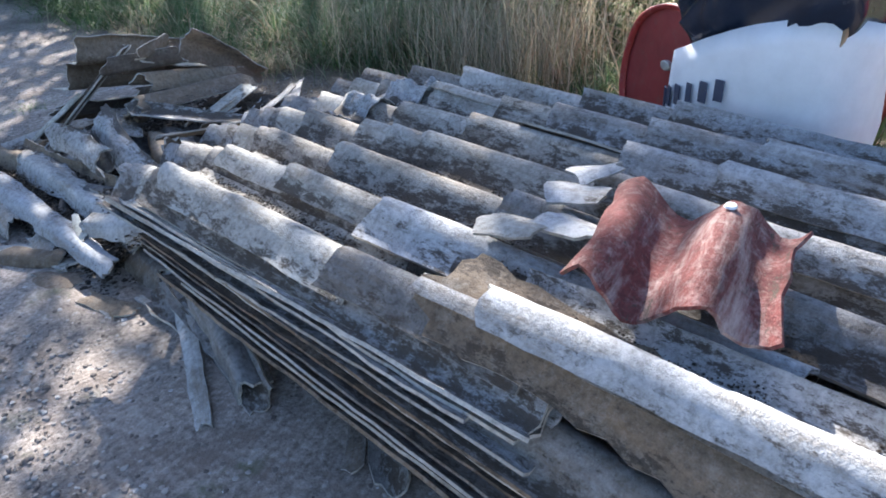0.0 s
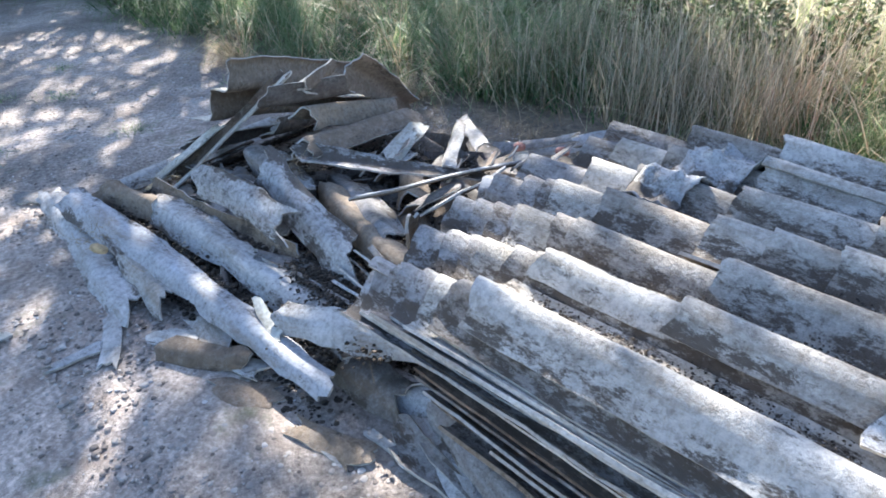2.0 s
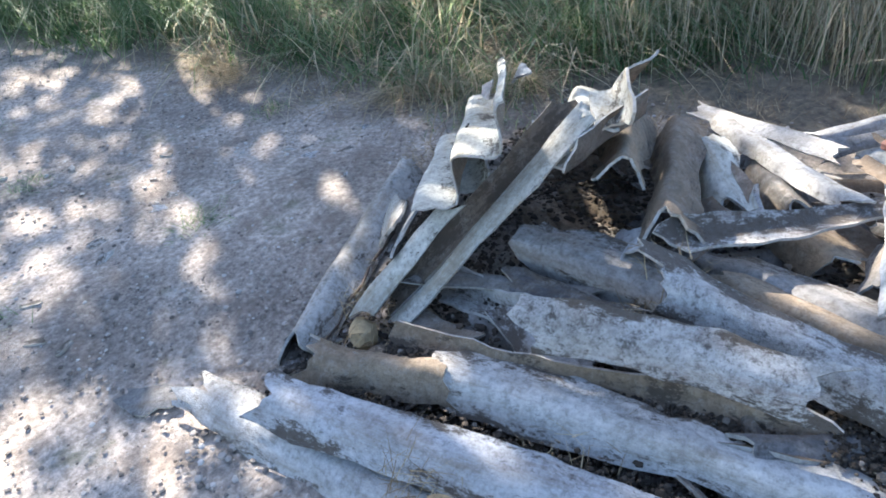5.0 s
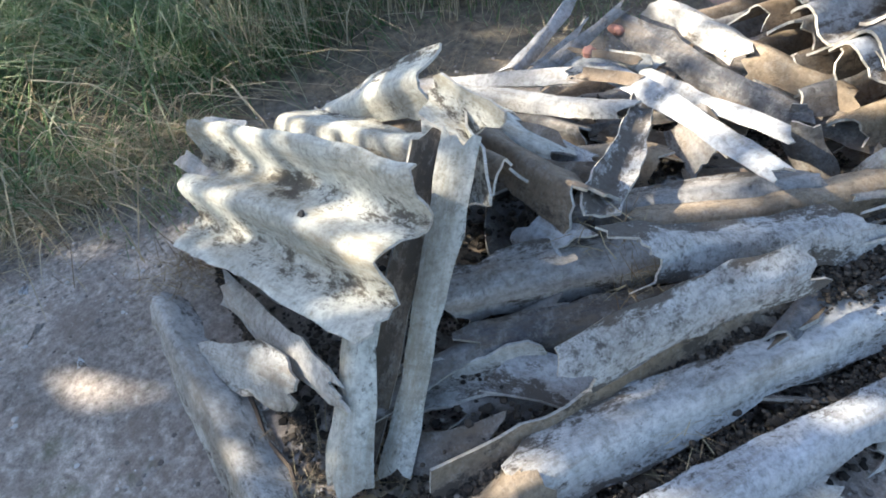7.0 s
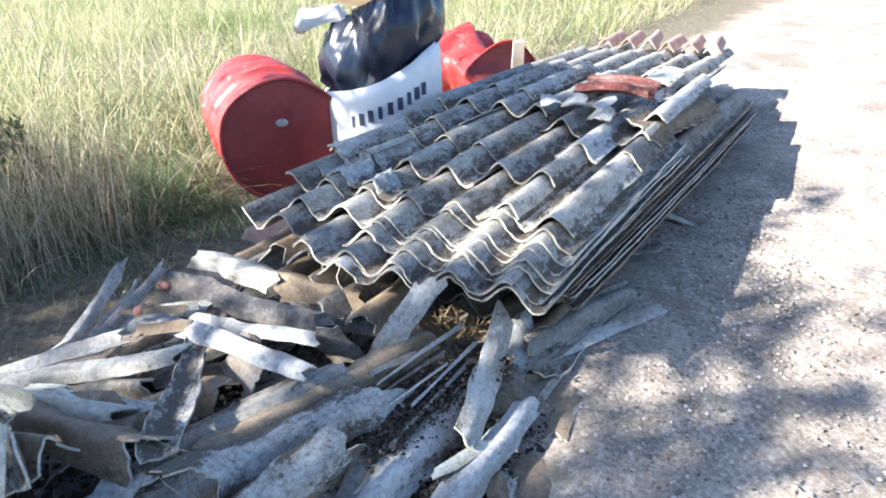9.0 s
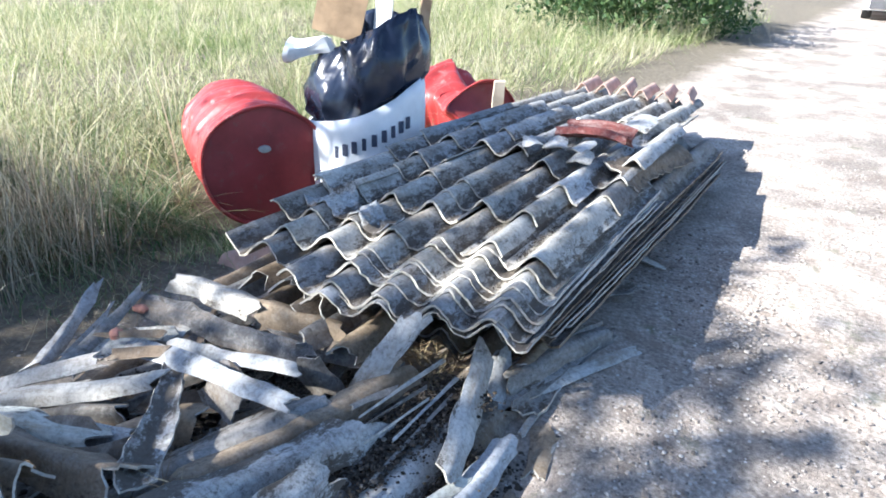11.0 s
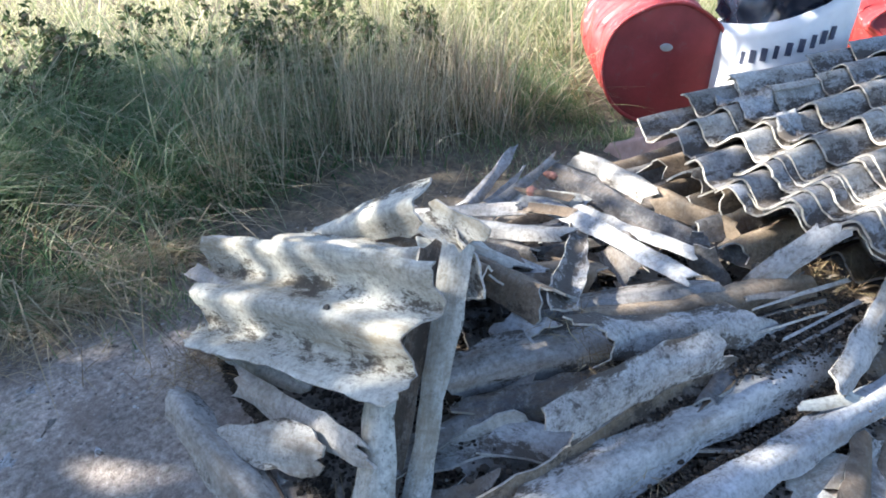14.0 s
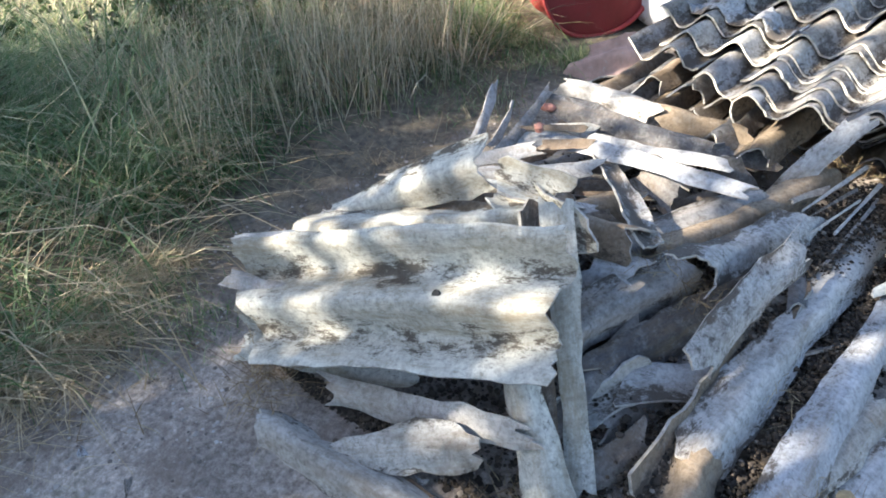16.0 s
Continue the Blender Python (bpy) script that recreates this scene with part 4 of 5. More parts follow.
def build_bag():
    b = empty("rubble_bag", pose(-1.25, 1.33, 0.0, 0, 0, 0), "white woven rubble bag with a dark printed line and black liner", "bag")

    def skin(name, mat, levels, label="", power=2.4, cap=False, crease=0.008, seed=0, tilt=0.0, folded=False):
        bm = bmesh.new()
        seg = 72
        rings = []
        for z, rx, ry, cx, cy, wob in levels:
            ring = []
            for i in range(seg):
                a = 6.28318 * i / seg
                c, s = math.cos(a), math.sin(a)
                k = (abs(c) ** power + abs(s) ** power) ** (-1 / power)
                n = noise.noise((c * 2.2 + seed, s * 2.2, z * 5)) * crease + noise.noise((c * 7, s * 7 + seed, z * 14)) * crease * 0.4
                if folded:
                    n = (0.03 - abs(noise.noise((c * 1.5 + z * 3, s * 1.5 - z * 2, z * 3 + seed))) * 1.9 * crease - abs(noise.noise((c * 3 - z * 6, s * 3, z * 5 + seed))) * crease * 0.8) * min(1, max(0, (z - 0.5) / 0.12))
                ring.append(bm.verts.new((cx + (rx + n) * k * c, cy + (ry + n) * k * s, z + tilt * min(1, z / 0.3) * math.sin(a + 0.89) + wob * math.sin(2 * a + seed) + wob * 0.6 * math.sin(3 * a + 1))))
            rings.append(ring)
        for p, q in zip(rings, rings[1:]):
            for i in range(seg):
                bm.faces.new((p[i], p[(i + 1) % seg], q[(i + 1) % seg], q[i]))
        if cap:
            bm.faces.new(rings[0][::-1])
        bmesh.ops.recalc_face_normals(bm, faces=bm.faces)
        return part(name, bm, mat, b, label, smooth=True)

    skin("bag_body", WHITEBAG, [(0.0, 0.20, 0.20, -0.02, 0, 0), (0.04, 0.235, 0.235, -0.02, 0, 0), (0.12, 0.262, 0.262, -0.01, 0, 0.0), (0.22, 0.28, 0.28, 0, 0, 0.004), (0.34, 0.285, 0.285, 0, 0, 0.004), (0.44, 0.280, 0.280, 0, 0, 0.006), (0.53, 0.276, 0.276, 0, 0, 0.008), (0.59, 0.272, 0.272, 0, 0, 0.010), (0.585, 0.262, 0.262, 0, 0, 0.010)], cap=True, tilt=0.115, crease=0.014)
    skin("liner", BLACKPLAST, [(0.50, 0.24, 0.24, 0, 0, 0), (0.55, 0.25, 0.25, 0, 0, 0), (0.59, 0.262, 0.262, 0, 0, 0.005), (0.64, 0.285, 0.28, 0, 0, 0.01), (0.70, 0.288, 0.285, 0, 0, 0.015), (0.76, 0.285, 0.28, 0, 0.01, 0.02), (0.82, 0.27, 0.26, 0, 0.02, 0.025), (0.88, 0.255, 0.24, 0, 0.03, 0.03), (0.93, 0.24, 0.225, 0, 0.04, 0.04), (0.91, 0.22, 0.205, 0, 0.04, 0.04), (0.78, 0.20, 0.18, 0, 0.04, 0.02)], "crumpled glossy black plastic liner", 2.4, False, 0.07, 3, tilt=0.10, folded=True)
    # the printed line: one dark bar for each letter
    for k in range(9):
        bm = bmesh.new()
        a = radians(-80 + 9.2 * k)
        bmesh.ops.create_cube(bm, size=1)
        for v in bm.verts:
            v.co = Vector((v.co.x * (0.026 if k % 3 else 0.020), v.co.y * 0.004, v.co.z * 0.058))
        bar = part("print_bar", bm, INK, b)
        c, s = math.cos(a), math.sin(a)
        kk = (abs(c) ** 2.4 + abs(s) ** 2.4) ** (-1 / 2.4)
        bar.matrix_local = Matrix.Translation((0.287 * kk * c, 0.287 * kk * s, 0.435 + 0.115 * math.sin(a + 0.89))) @ Matrix.Rotation(a + 1.5708, 4, "Z")
    return b


build_bag()


def slab(name, size, m, mat, label, category, wear=0.004):
    bm = bmesh.new()
    bmesh.ops.create_cube(bm, size=1)
    bmesh.ops.subdivide_edges(bm, edges=bm.edges[:], cuts=7, use_grid_fill=True)
    for v in bm.verts:
        v.co = Vector((v.co.x * size[0], v.co.y * size[1], v.co.z * size[2]))
        v.co += Vector([wear * noise.noise(v.co * 9 + Vector((k * 7, 0, 0))) for k in range(3)])
    me = bpy.data.meshes.new(name)
    bm.to_mesh(me)
    bm.free()
    me.materials.append(mat)
    ob = new(name, me)
    ob.matrix_world = m
    return tagged(ob, label, category)


slab("plastic_sheet", (0.09, 0.01, 0.50), pose(-1.20, 1.41, 1.02, 12, 14, 10), CLEAR, "cloudy plastic strip standing out of the bag", "plastic strip")
slab("plastic_tray", (0.24, 0.11, 0.07), pose(-1.44, 1.15, 0.83, 0, -8, 35), CLEAR, "crumpled cloudy plastic tray on the bag's rim", "tray", 0.045)
slab("cardboard_box", (0.24, 0.02, 0.26), pose(-1.39, 1.31, 1.0, 10, 16, 35), CARD, "brown cardboard flap sticking out of the bag", "cardboard")
slab("brown_film", (0.07, 0.012, 0.42), pose(-1.07, 1.55, 0.86, -6, 8, 60), CARD, "crumpled brown film hanging over the bag's rim", "film", 0.03)
slab("timber_offcut", (0.07, 0.03, 0.26), pose(-1.17, 2.52, 0.40, 12, 0, 40), WOODPALE, "pale timber offcut leaning on the dented drum", "timber")


# ---------------------------------------------------------------- loose ground cover
def stuff(name, verts, faces, mat, label, category, smooth=False):
    me = bpy.data.meshes.new(name)
    me.from_pydata(verts.tolist() if hasattr(verts, "tolist") else verts, [], faces)
    me.materials.append(mat)
    if smooth:
        me.polygons.foreach_set("use_smooth", [True] * len(me.polygons))
    return tagged(new(name, me), label, category, kind="stuff")


def blades(name, base, height, width, lean, turn, curl, mat, label, category, seed=0):
    """Grass: each blade a tapered strip of three joints that bows over towards its turn."""
    rng = np.random.default_rng(seed)
    n = len(base)
    dirs = np.stack([np.cos(turn), np.sin(turn), np.zeros(n)], 1)
    sidev = np.stack([-np.sin(turn + rng.uniform(-1.2, 1.2, n)), np.cos(turn), np.zeros(n)], 1)
    ts = np.array([0, 0.4, 0.75, 1.0])
    rows = []
    for t in ts:
        a = lean + curl * t
        out = np.sin(a) * t
        up = np.cos(a) * t
        c = base + dirs * (height * out)[:, None] + np.array([0, 0, 1.0]) * (height * up)[:, None]
        w = width * (1 - 0.75 * t) if t < 1 else width * 0.08
        rows += [c - sidev * w[:, None] / 2, c + sidev * w[:, None] / 2]
    verts = np.stack(rows, 1).reshape(-1, 3)
    k = np.arange(n) * 8
    f = np.concatenate([np.stack([k + 2 * j, k + 2 * j + 1, k + 2 * j + 3, k + 2 * j + 2], 1) for j in range(3)])
    return stuff(name, verts, f.tolist(), mat, label, category)


def edge_x(y):
    """Where the field begins."""
    return np.interp(y, [-12, -6.5, -4.3, -2.7, -2.0, -1.6, -1.2, -0.8, -0.3, 0.4, 1.5, 4, 8, 20], [1.2, 0.0, -0.9, -1.05, -1.1, -1.28, -1.58, -1.66, -1.6, -1.62, -1.6, -1.75, -1.65, -1.6])


rg = np.random.default_rng(5)


def scatter(n, x0, x1, y0, y1, clump=0, spread=0.09, margin=0.0):
    """Points of the field, with the way out of each one's clump in the third column."""
    out = rg.uniform(0, 6.28, n)
    if clump:
        c = np.stack([rg.uniform(x0, x1, clump), rg.uniform(y0, y1, clump)], 1)
        off = rg.normal(0, spread, (n, 2))
        p = c[rg.integers(0, clump, n)] + off
        out = np.arctan2(off[:, 1], off[:, 0])
    else:
        p = np.stack([rg.uniform(x0, x1, n), rg.uniform(y0, y1, n)], 1)
    keep = p[:, 0] < edge_x(p[:, 1]) - margin + rg.normal(0, 0.05, n)
    # the lying drum and the bag stand clear of the blades
    ax, ay = DRUM_AXIS[0], DRUM_AXIS[1]
    dx, dy = p[:, 0] + 1.49, p[:, 1] - 0.852
    s, t = dx * ax + dy * ay, dy * ax - dx * ay
    keep &= ~((np.abs(t) < 0.34) & (s > -0.88) & (s < 0.75)) & (np.hypot(p[:, 0] + 1.25, p[:, 1] - 1.33) > 0.36)
    return np.c_[p, np.zeros(n)][keep], out[keep]


def noise_field(pts, scale=2.4):
    return np.array([noise.noise((a * scale, b * scale, 5.0)) for a, b, _ in pts])


# long green tussocks that arch over along the verge
p, out = scatter(14500, -3.4, -1.1, -7.0, -0.7, 150, 0.08)
n = len(p)
blades("tussock_grass", p, rg.uniform(0.35, 0.95, n) * np.clip((edge_x(p[:, 1]) - p[:, 0]) / 0.45, 0.35, 1), rg.uniform(0.004, 0.009, n), rg.uniform(0.05, 0.45, n), np.where(rg.random(n) < 0.55, rg.normal(1.6, 0.45, n), out), rg.uniform(0.5, 1.9, n), TUSSOCK, "long green tussock grass arching over along the verge", "grass", seed=1)
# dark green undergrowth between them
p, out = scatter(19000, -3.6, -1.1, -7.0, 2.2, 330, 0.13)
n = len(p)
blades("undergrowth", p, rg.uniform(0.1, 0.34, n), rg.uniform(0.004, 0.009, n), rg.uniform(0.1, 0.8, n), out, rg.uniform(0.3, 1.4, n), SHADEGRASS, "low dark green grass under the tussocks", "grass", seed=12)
# bent straw lying over the green
p, out = scatter(1200, -2.6, -1.1, -3.6, -0.9, 90, 0.12)
n = len(p)
blades("bent_straw", p, rg.uniform(0.4, 0.9, n), rg.uniform(0.004, 0.007, n), rg.uniform(0.5, 1.1, n), rg.normal(1.0, 0.7, n), rg.uniform(0.2, 1.0, n), STRAW, "pale bent straw lying over the green tussocks", "grass", seed=13)
# thin upright stalks beside the heap
p, out = scatter(2300, -2.5, -1.5, -1.3, 0.2, 130, 0.07)
n = len(p)
blades("dry_stalks", p, rg.uniform(0.3, 0.65, n), rg.uniform(0.003, 0.006, n), rg.uniform(0.0, 0.35, n), rg.uniform(0, 6.28, n), rg.uniform(0.0, 0.5, n), STALK, "thin dry stalks standing in the verge", "grass", seed=2)
p, out = scatter(7000, -4.2, -1.35, -0.4, 3.2, 150, 0.10, 0.02)
n = len(p)
blades("dry_grass", p, rg.uniform(0.25, 0.7, n), rg.uniform(0.004, 0.008, n), rg.uniform(0.2, 1.1, n), np.where(rg.random(n) < 0.5, out, rg.normal(1.0, 0.8, n)), rg.uniform(0.2, 1.7, n), DRYMIX, "dry straw-coloured grass round the drum", "grass", seed=14)
p, out = scatter(52000, -12, -1.5, 0.6, 15, 1500, 0.16, 0.15)
n = len(p)
green = noise_field(p, 0.8) + rg.normal(0, 0.08, n) > 0.10
g, gout = p[green], out[green]
m = len(g)
blades("green_meadow", g, rg.uniform(0.2, 0.6, m), rg.uniform(0.005, 0.011, m), rg.uniform(0.0, 0.7, m), gout, rg.uniform(0.1, 1.7, m), GREENMEADOW, "greener patches of sunlit meadow grass", "grass", seed=16)
p, out = p[~green], out[~green]
n = len(p)
blades("meadow_grass", p, rg.uniform(0.25, 0.7, n), rg.uniform(0.005, 0.011, n), rg.uniform(0.0, 0.7, n), out, rg.uniform(0.1, 1.7, n), MEADOW, "sunlit yellow-green meadow grass", "grass", seed=3)
p, out = scatter(26000, -12, -2.4, -7, 1.2, 900, 0.14, 0.9)
n = len(p)
blades("field_grass", p, rg.uniform(0.3, 0.75, n), rg.uniform(0.005, 0.010, n), rg.uniform(0.0, 0.8, n), out, rg.uniform(0.2, 1.8, n), MEADOW, "tall yellow-green field grass", "grass", seed=4)
# soft green tufts before the drum
gp = [(-2.0, 0.44, 0.10, 900, 0.30), (-1.5, 0.42, 0.10, 500, 0.09), (-1.33, 0.52, 0.05, 320, 0.13), (-1.72, 0.52, 0.07, 300, 0.14), (-1.35, -0.05, 0.10, 300, 0.06), (-1.2, -1.75, 0.10, 500, 0.12), (-0.98, -1.62, 0.08, 260, 0.08), (-1.62, -0.05, 0.14, 500, 0.12)]
p = np.concatenate([np.c_[rg.normal(c[0], c[2], c[3]), rg.normal(c[1], c[2], c[3]), np.zeros(c[3])] for c in gp])
h = np.concatenate([rg.uniform(0.4, 1.0, c[3]) * c[4] for c in gp])
n = len(p)
blades("green_tufts", p, h, rg.uniform(0.002, 0.005, n), rg.uniform(0.0, 0.8, n), rg.uniform(0, 6.28, n), rg.uniform(0, 0.9, n), TUSSOCK, "soft green grass tufts on the bare soil of the verge", "grass", seed=15)
# short thatch on the soil between verge and heap
p = np.c_[rg.uniform(-1.9, -0.7, 9000), rg.uniform(-3.5, 1.6, 9000), np.full(9000, 0.004)]
p = p[p[:, 0] < edge_x(p[:, 1]) + 0.06 + np.abs(rg.normal(0, 0.24, len(p)))]
p = p[noise_field(p, 4.0) > -0.12]
n = len(p)
blades("dry_thatch", p, rg.uniform(0.03, 0.16, n), rg.uniform(0.0015, 0.0035, n), rg.uniform(0.9, 1.45, n), rg.uniform(0, 6.28, n), rg.uniform(-0.3, 0.5, n), LITTER, "flattened dry grass and litter on the soil", "litter", seed=5)
# small green tufts on the road
tc = np.array([(-0.04, -2.12), (0.30, -3.1), (0.45, -3.35), (-0.15, -3.5), (-0.75, -2.45), (0.05, -2.9), (0.55, -2.3)])
p = np.concatenate([np.c_[rg.normal(c[0], 0.05, 90), rg.normal(c[1], 0.04, 90), np.full(90, 0.003)] for c in tc])
n = len(p)
blades("road_tufts", p, rg.uniform(0.02, 0.07, n), rg.uniform(0.002, 0.004, n), rg.uniform(0.3, 1.3, n), rg.uniform(0, 6.28, n), rg.uniform(0, 0.5, n), TUSSOCK, "low green tufts growing through the gravel", "grass", seed=8)
# mat of pale straw along the foot of the grass
y = rg.uniform(-3.2, -1.3, 5200)
p = np.c_[edge_x(y) + np.abs(rg.normal(0, 0.12, len(y))) - 0.08, y, np.abs(rg.normal(0.01, 0.02, len(y)))]
p = p[noise_field(p) > -0.05]
n = len(p)
blades("straw_mat", p, rg.uniform(0.06, 0.24, n), rg.uniform(0.002, 0.0045, n), rg.uniform(0.9, 1.5, n), rg.normal(0.2, 1.4, n), rg.uniform(0, 0.4, n), STRAW, "pale flattened straw at the foot of the verge", "litter", seed=9)
# straw caught in the heap
cs = [(0.09, -1.36, 0.02, 150, 0.05), (-0.02, 0.16, 0.10, 320, 0.09), (-0.08, -0.72, 0.235, 50, 0.035), (-0.62, -1.58, 0.03, 260, 0.06), (-0.95, -1.0, 0.03, 260, 0.10), (0.5, -1.0, 0.09, 60, 0.03), (0.28, -1.25, 0.04, 50, 0.05), (0.03, -0.72, 0.175, 60, 0.03), (0.33, -0.8, 0.07, 40, 0.06), (-1.25, -0.75, 0.03, 240, 0.10), (-1.2, -0.2, 0.03, 200, 0.12)]
pp = np.concatenate([np.c_[rg.normal(c[0], c[4], c[3]), rg.normal(c[1], c[4], c[3]), c[2] + np.abs(rg.normal(0, 0.012, c[3]))] for c in cs])
n = len(pp)
blades("straw_litter", pp, rg.uniform(0.02, 0.10, n), rg.uniform(0.0012, 0.003, n), rg.uniform(1.0, 1.5, n), rg.uniform(0, 6.28, n), rg.uniform(-0.6, 0.5, n), LITTER, "tufts of dry straw and leaves caught in the heap", "litter", seed=6)


def stones(name, pts, size, mat, label, category):
    """Small angular stones: low uneven domes, each turned by chance."""
    rng = np.random.default_rng(9)
    n = len(pts)
    ring = [(math.cos(1.2566 * k), math.sin(1.2566 * k)) for k in range(5)]
    half = [(math.cos(1.2566 * k + 0.6283), math.sin(1.2566 * k + 0.6283)) for k in range(5)]
    base = np.array([(c, d, -0.15) for c, d in ring] + [(0.72 * c, 0.72 * d, 0.32) for c, d in half] + [(0, 0, 0.42)], float)
    tri = [f for k in range(5) for f in ((k, (k + 1) % 5, 5 + k), ((k + 1) % 5, 5 + (k + 1) % 5, 5 + k), (5 + k, 5 + (k + 1) % 5, 10))]
    a = rng.uniform(0, 6.28, n)
    v = base[None] * (1 + rng.normal(0, 0.16, (n, 11, 3))) * (size * rng.uniform(0.7, 1.3, n))[:, None, None]
    x = v[:, :, 0] * np.cos(a)[:, None] - v[:, :, 1] * np.sin(a)[:, None]
    y = v[:, :, 0] * np.sin(a)[:, None] + v[:, :, 1] * np.cos(a)[:, None]
    v = np.stack([x, y, v[:, :, 2]], -1) + pts[:, None]
    f = (np.array(tri)[None] + (np.arange(n) * 11)[:, None, None]).reshape(-1, 3)
    return stuff(name, v.reshape(-1, 3), f.tolist(), mat, label, category)


q = np.c_[rg.uniform(-1.3, 1.7, 34000), rg.uniform(-4.5, 4.0, 34000), np.full(34000, 0.002)]
q = q[q[:, 0] > edge_x(q[:, 1]) - 0.05]
stones("gravel", q, np.minimum(np.abs(rg.normal(0.002, 0.0022, len(q))) + 0.0014, 0.0075), STONE, "loose grey gravel on the road", "gravel")
q = np.c_[rg.uniform(0.05, 0.8, 5000), rg.uniform(-1.5, 2.2, 5000), np.full(5000, 0.003)]
stones("rubble_crumbs", q, np.minimum(np.abs(rg.normal(0.0028, 0.003, len(q))) + 0.0018, 0.009), STONE, "cement crumbs and gravel beside the heap", "gravel")
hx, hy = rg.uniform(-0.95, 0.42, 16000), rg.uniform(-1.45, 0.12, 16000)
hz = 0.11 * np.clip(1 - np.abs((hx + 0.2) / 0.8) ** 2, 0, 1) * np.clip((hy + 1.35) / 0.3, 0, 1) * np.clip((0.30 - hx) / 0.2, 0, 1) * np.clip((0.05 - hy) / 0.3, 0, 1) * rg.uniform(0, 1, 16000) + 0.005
stones("heap_debris", np.c_[hx, hy, hz], np.minimum(np.abs(rg.normal(0.002, 0.0036, 16000)) + 0.002, 0.010), DEBRIS, "dark soil, moss and crumbs that also deepen the shaded gaps of the heap", "debris")
# dirt in the hollows between long pieces; the third run stands in for shade
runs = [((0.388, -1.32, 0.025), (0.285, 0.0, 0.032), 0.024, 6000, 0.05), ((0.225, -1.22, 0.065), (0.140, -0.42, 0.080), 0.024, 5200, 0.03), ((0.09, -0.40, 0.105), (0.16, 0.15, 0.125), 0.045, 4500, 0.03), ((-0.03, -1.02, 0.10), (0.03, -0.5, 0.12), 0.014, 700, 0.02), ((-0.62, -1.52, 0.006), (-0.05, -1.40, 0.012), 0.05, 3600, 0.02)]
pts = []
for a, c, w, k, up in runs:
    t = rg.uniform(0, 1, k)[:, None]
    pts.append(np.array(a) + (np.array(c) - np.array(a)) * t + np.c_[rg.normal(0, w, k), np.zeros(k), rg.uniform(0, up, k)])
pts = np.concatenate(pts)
stones("valley_dirt", pts, np.minimum(np.abs(rg.normal(0.001, 0.0026, len(pts))) + 0.0016, 0.0085), DEBRIS, "dark moss and dirt that also deepen the shaded hollows of the broken sheets", "debris")


def stack_dirt():
    """Crumbs of moss and soil that have settled in the valleys of the stacked sheets."""
    bpy.context.view_layer.update()
    deps = bpy.context.evaluated_depsgraph_get()
    us, vs = np.arange(-1.04, 0.06, 0.011), np.arange(0.15, 2.5, 0.022)
    z = np.zeros((len(us), len(vs)))
    for i, u in enumerate(us):
        for j, v in enumerate(vs):
            p = on_stack(u, v, 1.2).translation
            hit, at, *_ = scene.ray_cast(deps, p, (0, 0, -1))
            z[i, j] = at.z if hit else 0.0
    out, r = [], np.random.default_rng(77)
    k = int(S_PITCH / 0.011) // 2 + 1
    patch = noise_field(np.c_[np.repeat(us, len(vs)), np.tile(vs, len(us)), np.zeros(z.size)], 6.0).reshape(z.shape)
    floor_level = np.quantile(patch, 0.25)
    for i in range(k, len(us) - k):
        for j in range(len(vs)):
            rise = min(z[i - k:i, j].max(), z[i + 1:i + k + 1, j].max()) - z[i, j]
            if 0.040 < rise < 0.14 and z[i, j] > 0.3 and patch[i, j] > floor_level:
                for _ in range(r.integers(4, 12)):
                    p = on_stack(us[i] + r.normal(0, 0.009), vs[j] + r.uniform(-0.011, 0.011), 0).translation
                    out.append((p.x, p.y, z[i, j] + 0.002))
    out = np.array(out)
    return stones("stack_valley_dirt", out, np.minimum(np.abs(r.normal(0, 0.0011, len(out))) + 0.0009, 0.0032), DEBRIS, "dark moss and soil settled in the valleys of the stack", "debris")


stack_dirt()
q = np.c_[rg.uniform(-1.3, 1.4, 340), rg.uniform(-3.6, 2.6, 340), np.full(340, 0.003)]
q = q[q[:, 0] > edge_x(q[:, 1]) + 0.1]
stones("pale_stones", q, np.minimum(np.abs(rg.normal(0.002, 0.004, len(q))) + 0.003, 0.009), PALESTONE, "pale stones and cement flakes lying on the road", "stones")


# ---------------------------------------------------------------- trees, hedges, weeds
def leaf_cloud(centres, radii, count, size, rng):
    """Leaves as small bent quads, in clumps inside a crown."""
    n = count
    k = rng.integers(0, len(centres), n)
    d = rng.normal(0, 1, (n, 3))
    d /= np.linalg.norm(d, axis=1)[:, None]
    p = centres[k] + d * (radii[k] * rng.uniform(0.25, 1.0, n) ** 0.6)[:, None]
    a = rng.normal(0, 1, (n, 3))
    a /= np.linalg.norm(a, axis=1)[:, None]
    b = np.cross(a, rng.normal(0, 1, (n, 3)))
    b /= np.linalg.norm(b, axis=1)[:, None]
    s = (size * rng.uniform(0.6, 1.3, n))[:, None]
    v = np.stack([p - a * s, p - b * s * 0.45, p + a * s, p + b * s * 0.45], 1).reshape(-1, 3)
    i = np.arange(n) * 4
    return v, np.stack([i, i + 1, i + 2, i + 3], 1).tolist()


def tube(bm, a, b, ra, rb, seg=8):
    a, b = Vector(a), Vector(b)
    z = (b - a).normalized()
    x = z.orthogonal().normalized()
    y = z.cross(x)
    ring = [[bm.verts.new(p + (x * math.cos(6.28318 * i / seg) + y * math.sin(6.28318 * i / seg)) * r) for i in range(seg)] for p, r in ((a, ra), (b, rb))]
    for i in range(seg):
        bm.faces.new((ring[0][i], ring[0][(i + 1) % seg], ring[1][(i + 1) % seg], ring[1][i]))


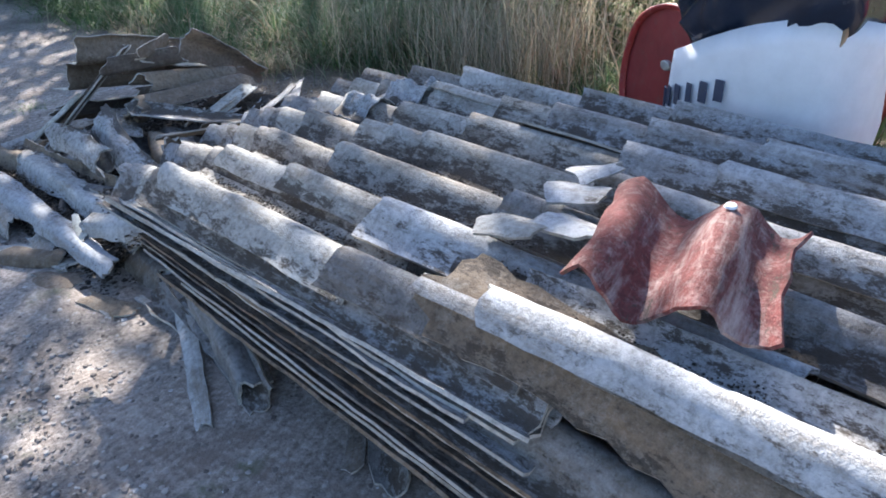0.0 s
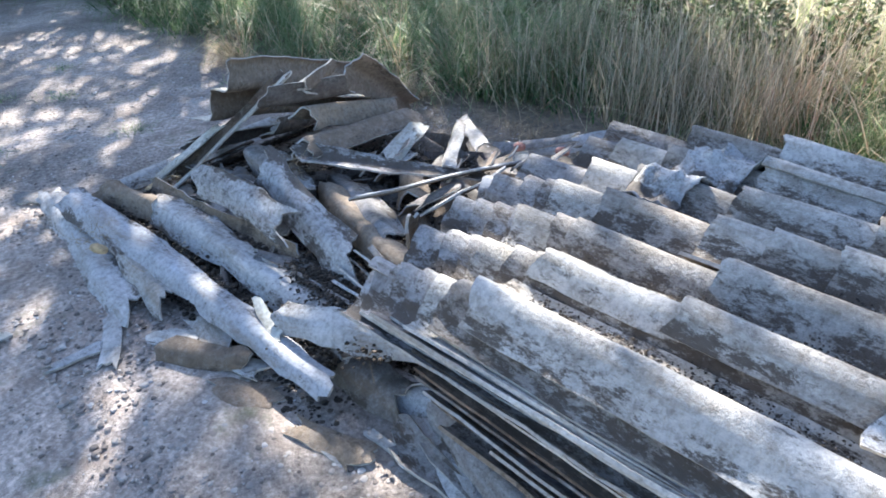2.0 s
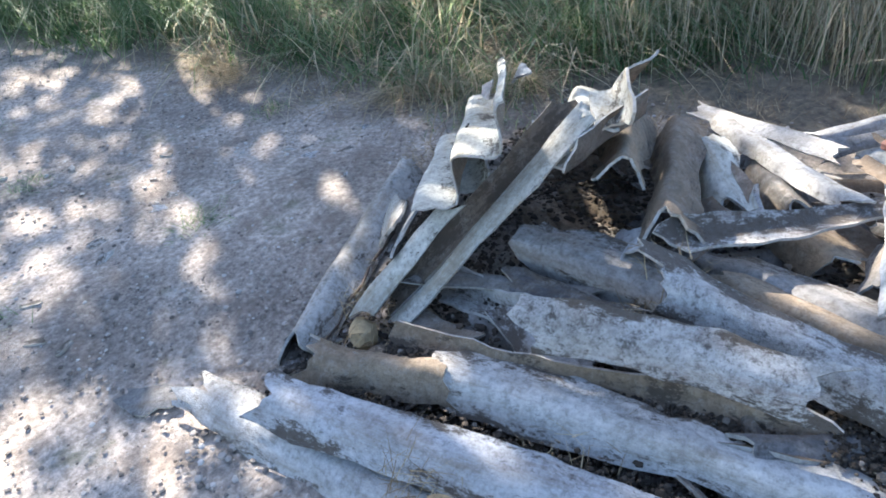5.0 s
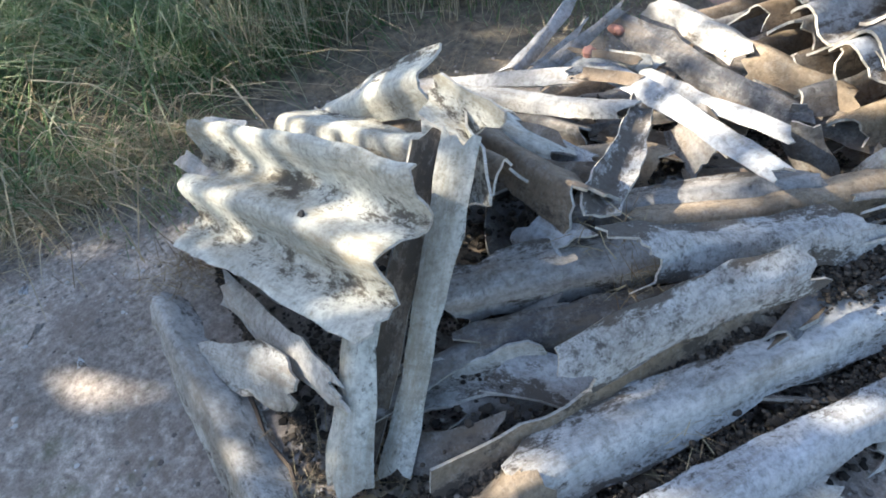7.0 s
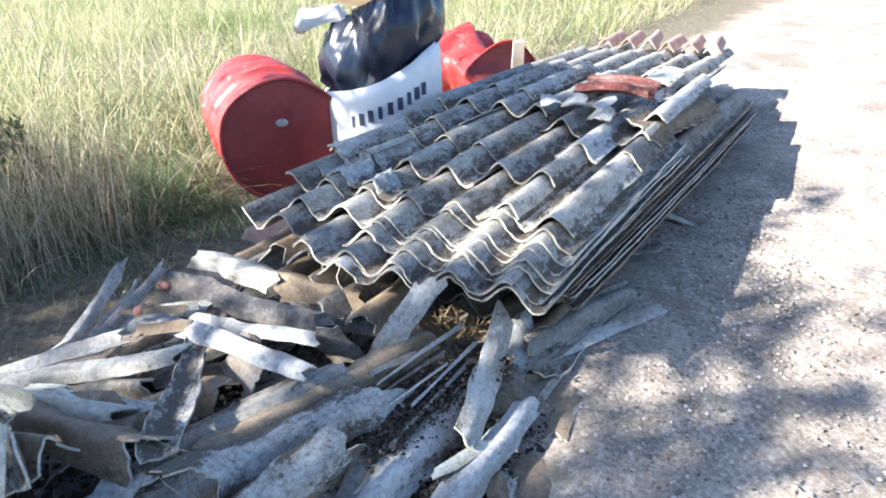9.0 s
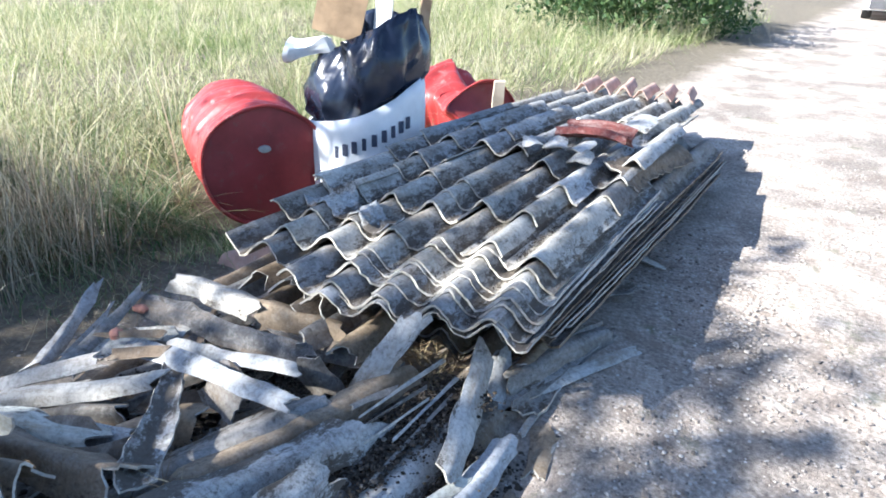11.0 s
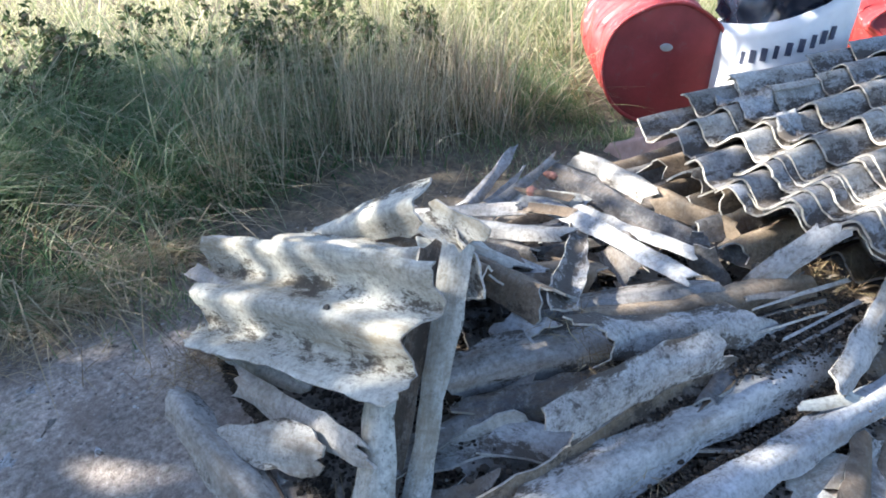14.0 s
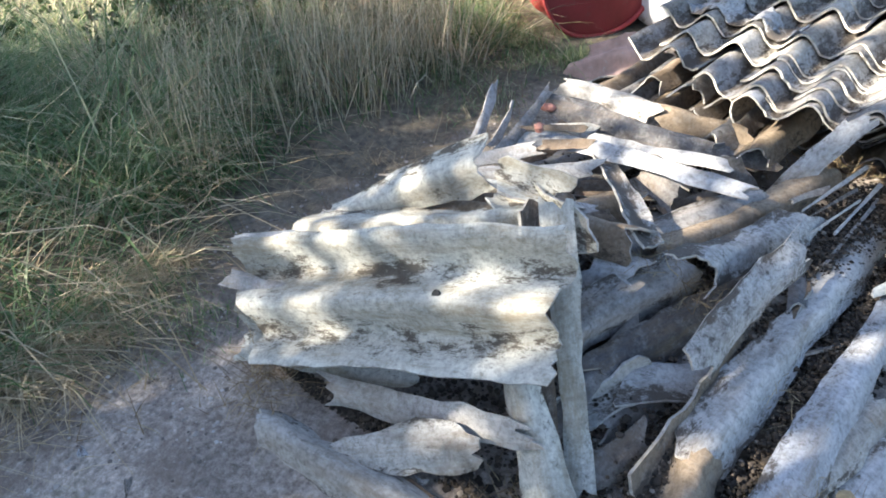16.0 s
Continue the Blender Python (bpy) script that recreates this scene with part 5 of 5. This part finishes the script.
def tree(at, height, crown, clumps, leaves, size, seed, label):
    """crown: centre and half extents relative to at."""
    rng = np.random.default_rng(seed)
    t = empty("tree", pose(*at), label, "tree", "roadside trees")
    cc, ce = np.array(crown[0], float), np.array(crown[1], float)
    d = rng.normal(0, 1, (clumps, 3))
    d /= np.linalg.norm(d, axis=1)[:, None]
    cen = cc + d * ce * rng.uniform(0.15, 1.0, (clumps, 1)) ** 0.5
    bm = bmesh.new()
    top = Vector(cc)
    fork = Vector((cc[0] * 0.5, cc[1] * 0.5, height * 0.35))
    tube(bm, (0, 0, -0.1), fork, 0.17, 0.12)
    tube(bm, fork, top, 0.12, 0.05)
    for c in cen[::4]:
        s = fork.lerp(top, rng.uniform(0.1, 0.9))
        tube(bm, s, s.lerp(Vector(c), 0.9), 0.045, 0.012, 6)
    part("trunk", bm, BARK, t, smooth=True)
    v, f = leaf_cloud(cen, np.full(clumps, 0.42) * rng.uniform(0.6, 1.3, clumps), leaves, size, rng)
    me = bpy.data.meshes.new("crown")
    me.from_pydata(v.tolist(), [], f)
    me.materials.append(LEAF)
    ob = new("crown", me)
    ob.parent = t
    return t


# out of view: crowns added, placed and thinned to cast the dappled shade
TREES = [((-4.40, -7.90, 0), 6.2, ((0.60, 1.25, 4.5), (0.95, 1.6, 1.35)), 190, 1050, 0.095, 125),
         ((-3.55, -7.60, 0), 5.8, ((0.60, 1.45, 4.5), (0.5, 0.7, 0.5)), 40, 230, 0.095, 51),
         ((-5.53, -7.42, 0), 6.0, ((0, 0, 4.5), (1.0, 0.8, 0.8)), 70, 1300, 0.065, 16),
         ((-5.00, -4.75, 0), 5.6, ((0.90, 0.70, 4.4), (0.72, 0.70, 0.40)), 100, 620, 0.092, 32),
         ((-1.41, -8.48, 0), 6.6, ((0, 0, 4.8), (2.2, 2.0, 2.0)), 190, 3000, 0.09, 2),
         ((-4.52, -10.60, 0), 6.6, ((0, 0, 4.6), (2.3, 2.2, 2.0)), 200, 3500, 0.09, 8),
         ((-5.75, -6.35, 0), 6.0, ((0, 0, 4.6), (0.85, 1.1, 0.7)), 110, 1000, 0.092, 41)]
for at, h, cr, cl, lv, sz, sd in TREES:
    tree(at, h, cr, cl, lv, sz, sd, "unseen broadleaf tree placed to cast the dappled shade")


def hedge(name, x0, x1, y0, y1, h, clumps, leaves, seed, label):
    rng = np.random.default_rng(seed)
    cen = np.stack([rng.uniform(x0, x1, clumps), rng.uniform(y0, y1, clumps), rng.uniform(0.1, h, clumps)], 1)
    v, f = leaf_cloud(cen, np.full(clumps, 0.45), leaves, 0.055, rng)
    return stuff(name, v, f, LEAF, label, "hedge")


hedge("shaded_hedge", -4.5, 2.0, -8.6, -6.3, 1.9, 230, 30000, 21, "dense dark green hedge in shade")
hedge("roadside_shrubs", -4.6, -1.7, 9.0, 12.5, 1.5, 110, 14000, 22, "dark green shrubs beside the far road")
hedge("opposite_hedge", 5.0, 7.5, -6.0, 16.0, 1.5, 160, 12000, 23, "green hedge across the road")


def weeds(name, spots, seed):
    rng = np.random.default_rng(seed)
    vs, fs = [], []
    for x, y, h in spots:
        m = rng.integers(40, 70)
        t = rng.uniform(0.15, 1, m)
        a = rng.uniform(0, 6.28, m)
        r = 0.10 * (1.15 - t) + 0.02
        p = np.stack([x + r * np.cos(a), y + r * np.sin(a), h * t], 1)
        v, f = leaf_cloud(p, np.full(m, 0.025), m * 3, 0.022, rng)
        f = [tuple(i + sum(len(u) for u in vs) for i in q) for q in f]
        vs.append(v)
        fs += f
    return stuff(name, np.concatenate(vs), fs, WEED, "leafy weeds with small pale flower heads in the verge", "weeds")


weeds("tall_weeds", [(rg.uniform(-3.4, -2.3), rg.uniform(-2.0, 0.1), rg.uniform(0.3, 0.58)) for _ in range(56)], 31)

# parked car on the far road
car = empty("parked_car", pose(0.4, 19.2, 0, 0, 0, 4), "white parked car standing on the far road", "car")
bm = bmesh.new()
bmesh.ops.create_cube(bm, size=1)
bmesh.ops.subdivide_edges(bm, edges=bm.edges[:], cuts=6, use_grid_fill=True)
for v in bm.verts:
    x, y, z = v.co * 2
    z01 = (z + 1) / 2
    cab = max(0, z01 - 0.55)
    v.co = Vector((x * (0.86 - 0.10 * z01 ** 2), y * (2.05 - 0.12 * abs(x) - 2.0 * cab ** 1.2), 0.22 + z01 * 1.22))
bmesh.ops.recalc_face_normals(bm, faces=bm.faces)
part("car_body", bm, CARWHITE, car, smooth=True)
for sx in (-1, 1):
    for sy in (-1, 1):
        w = part("wheel", revolve([(-0.10, 0.20), (-0.10, 0.30), (0.10, 0.30), (0.10, 0.20)], 28), RUBBER, car, "black rubber tyre")
        w.location = (sx * 0.76, sy * 1.28, 0.30)
        r = part("rim", revolve([(-0.105, 0.05), (-0.108, 0.19), (0.108, 0.19), (0.105, 0.05)], 20), STEEL, w)
for sx in (-1, 1):
    bm = bmesh.new()
    bmesh.ops.create_cube(bm, size=1)
    for v in bm.verts:
        v.co = Vector((v.co.x * 0.3, v.co.y * 0.06, v.co.z * 0.13))
    hl = part("headlight", bm, CLEAR, car)
    hl.location = (sx * 0.58, -1.98, 0.70)
for nm, mat, loc, size in (("bumper", PLASTGREY, (0, -2.0, 0.36), (1.5, 0.12, 0.2)), ("windscreen", GLASSDARK, (0, -1.35, 1.12), (1.2, 0.05, 0.4)), ("plate", CLEAR, (0, -2.07, 0.45), (0.5, 0.02, 0.11))):
    bm = bmesh.new()
    bmesh.ops.create_cube(bm, size=1)
    for v in bm.verts:
        v.co = Vector((v.co.x * size[0], v.co.y * size[1], v.co.z * size[2]))
    o = part(nm, bm, mat, car)
    o.location = loc
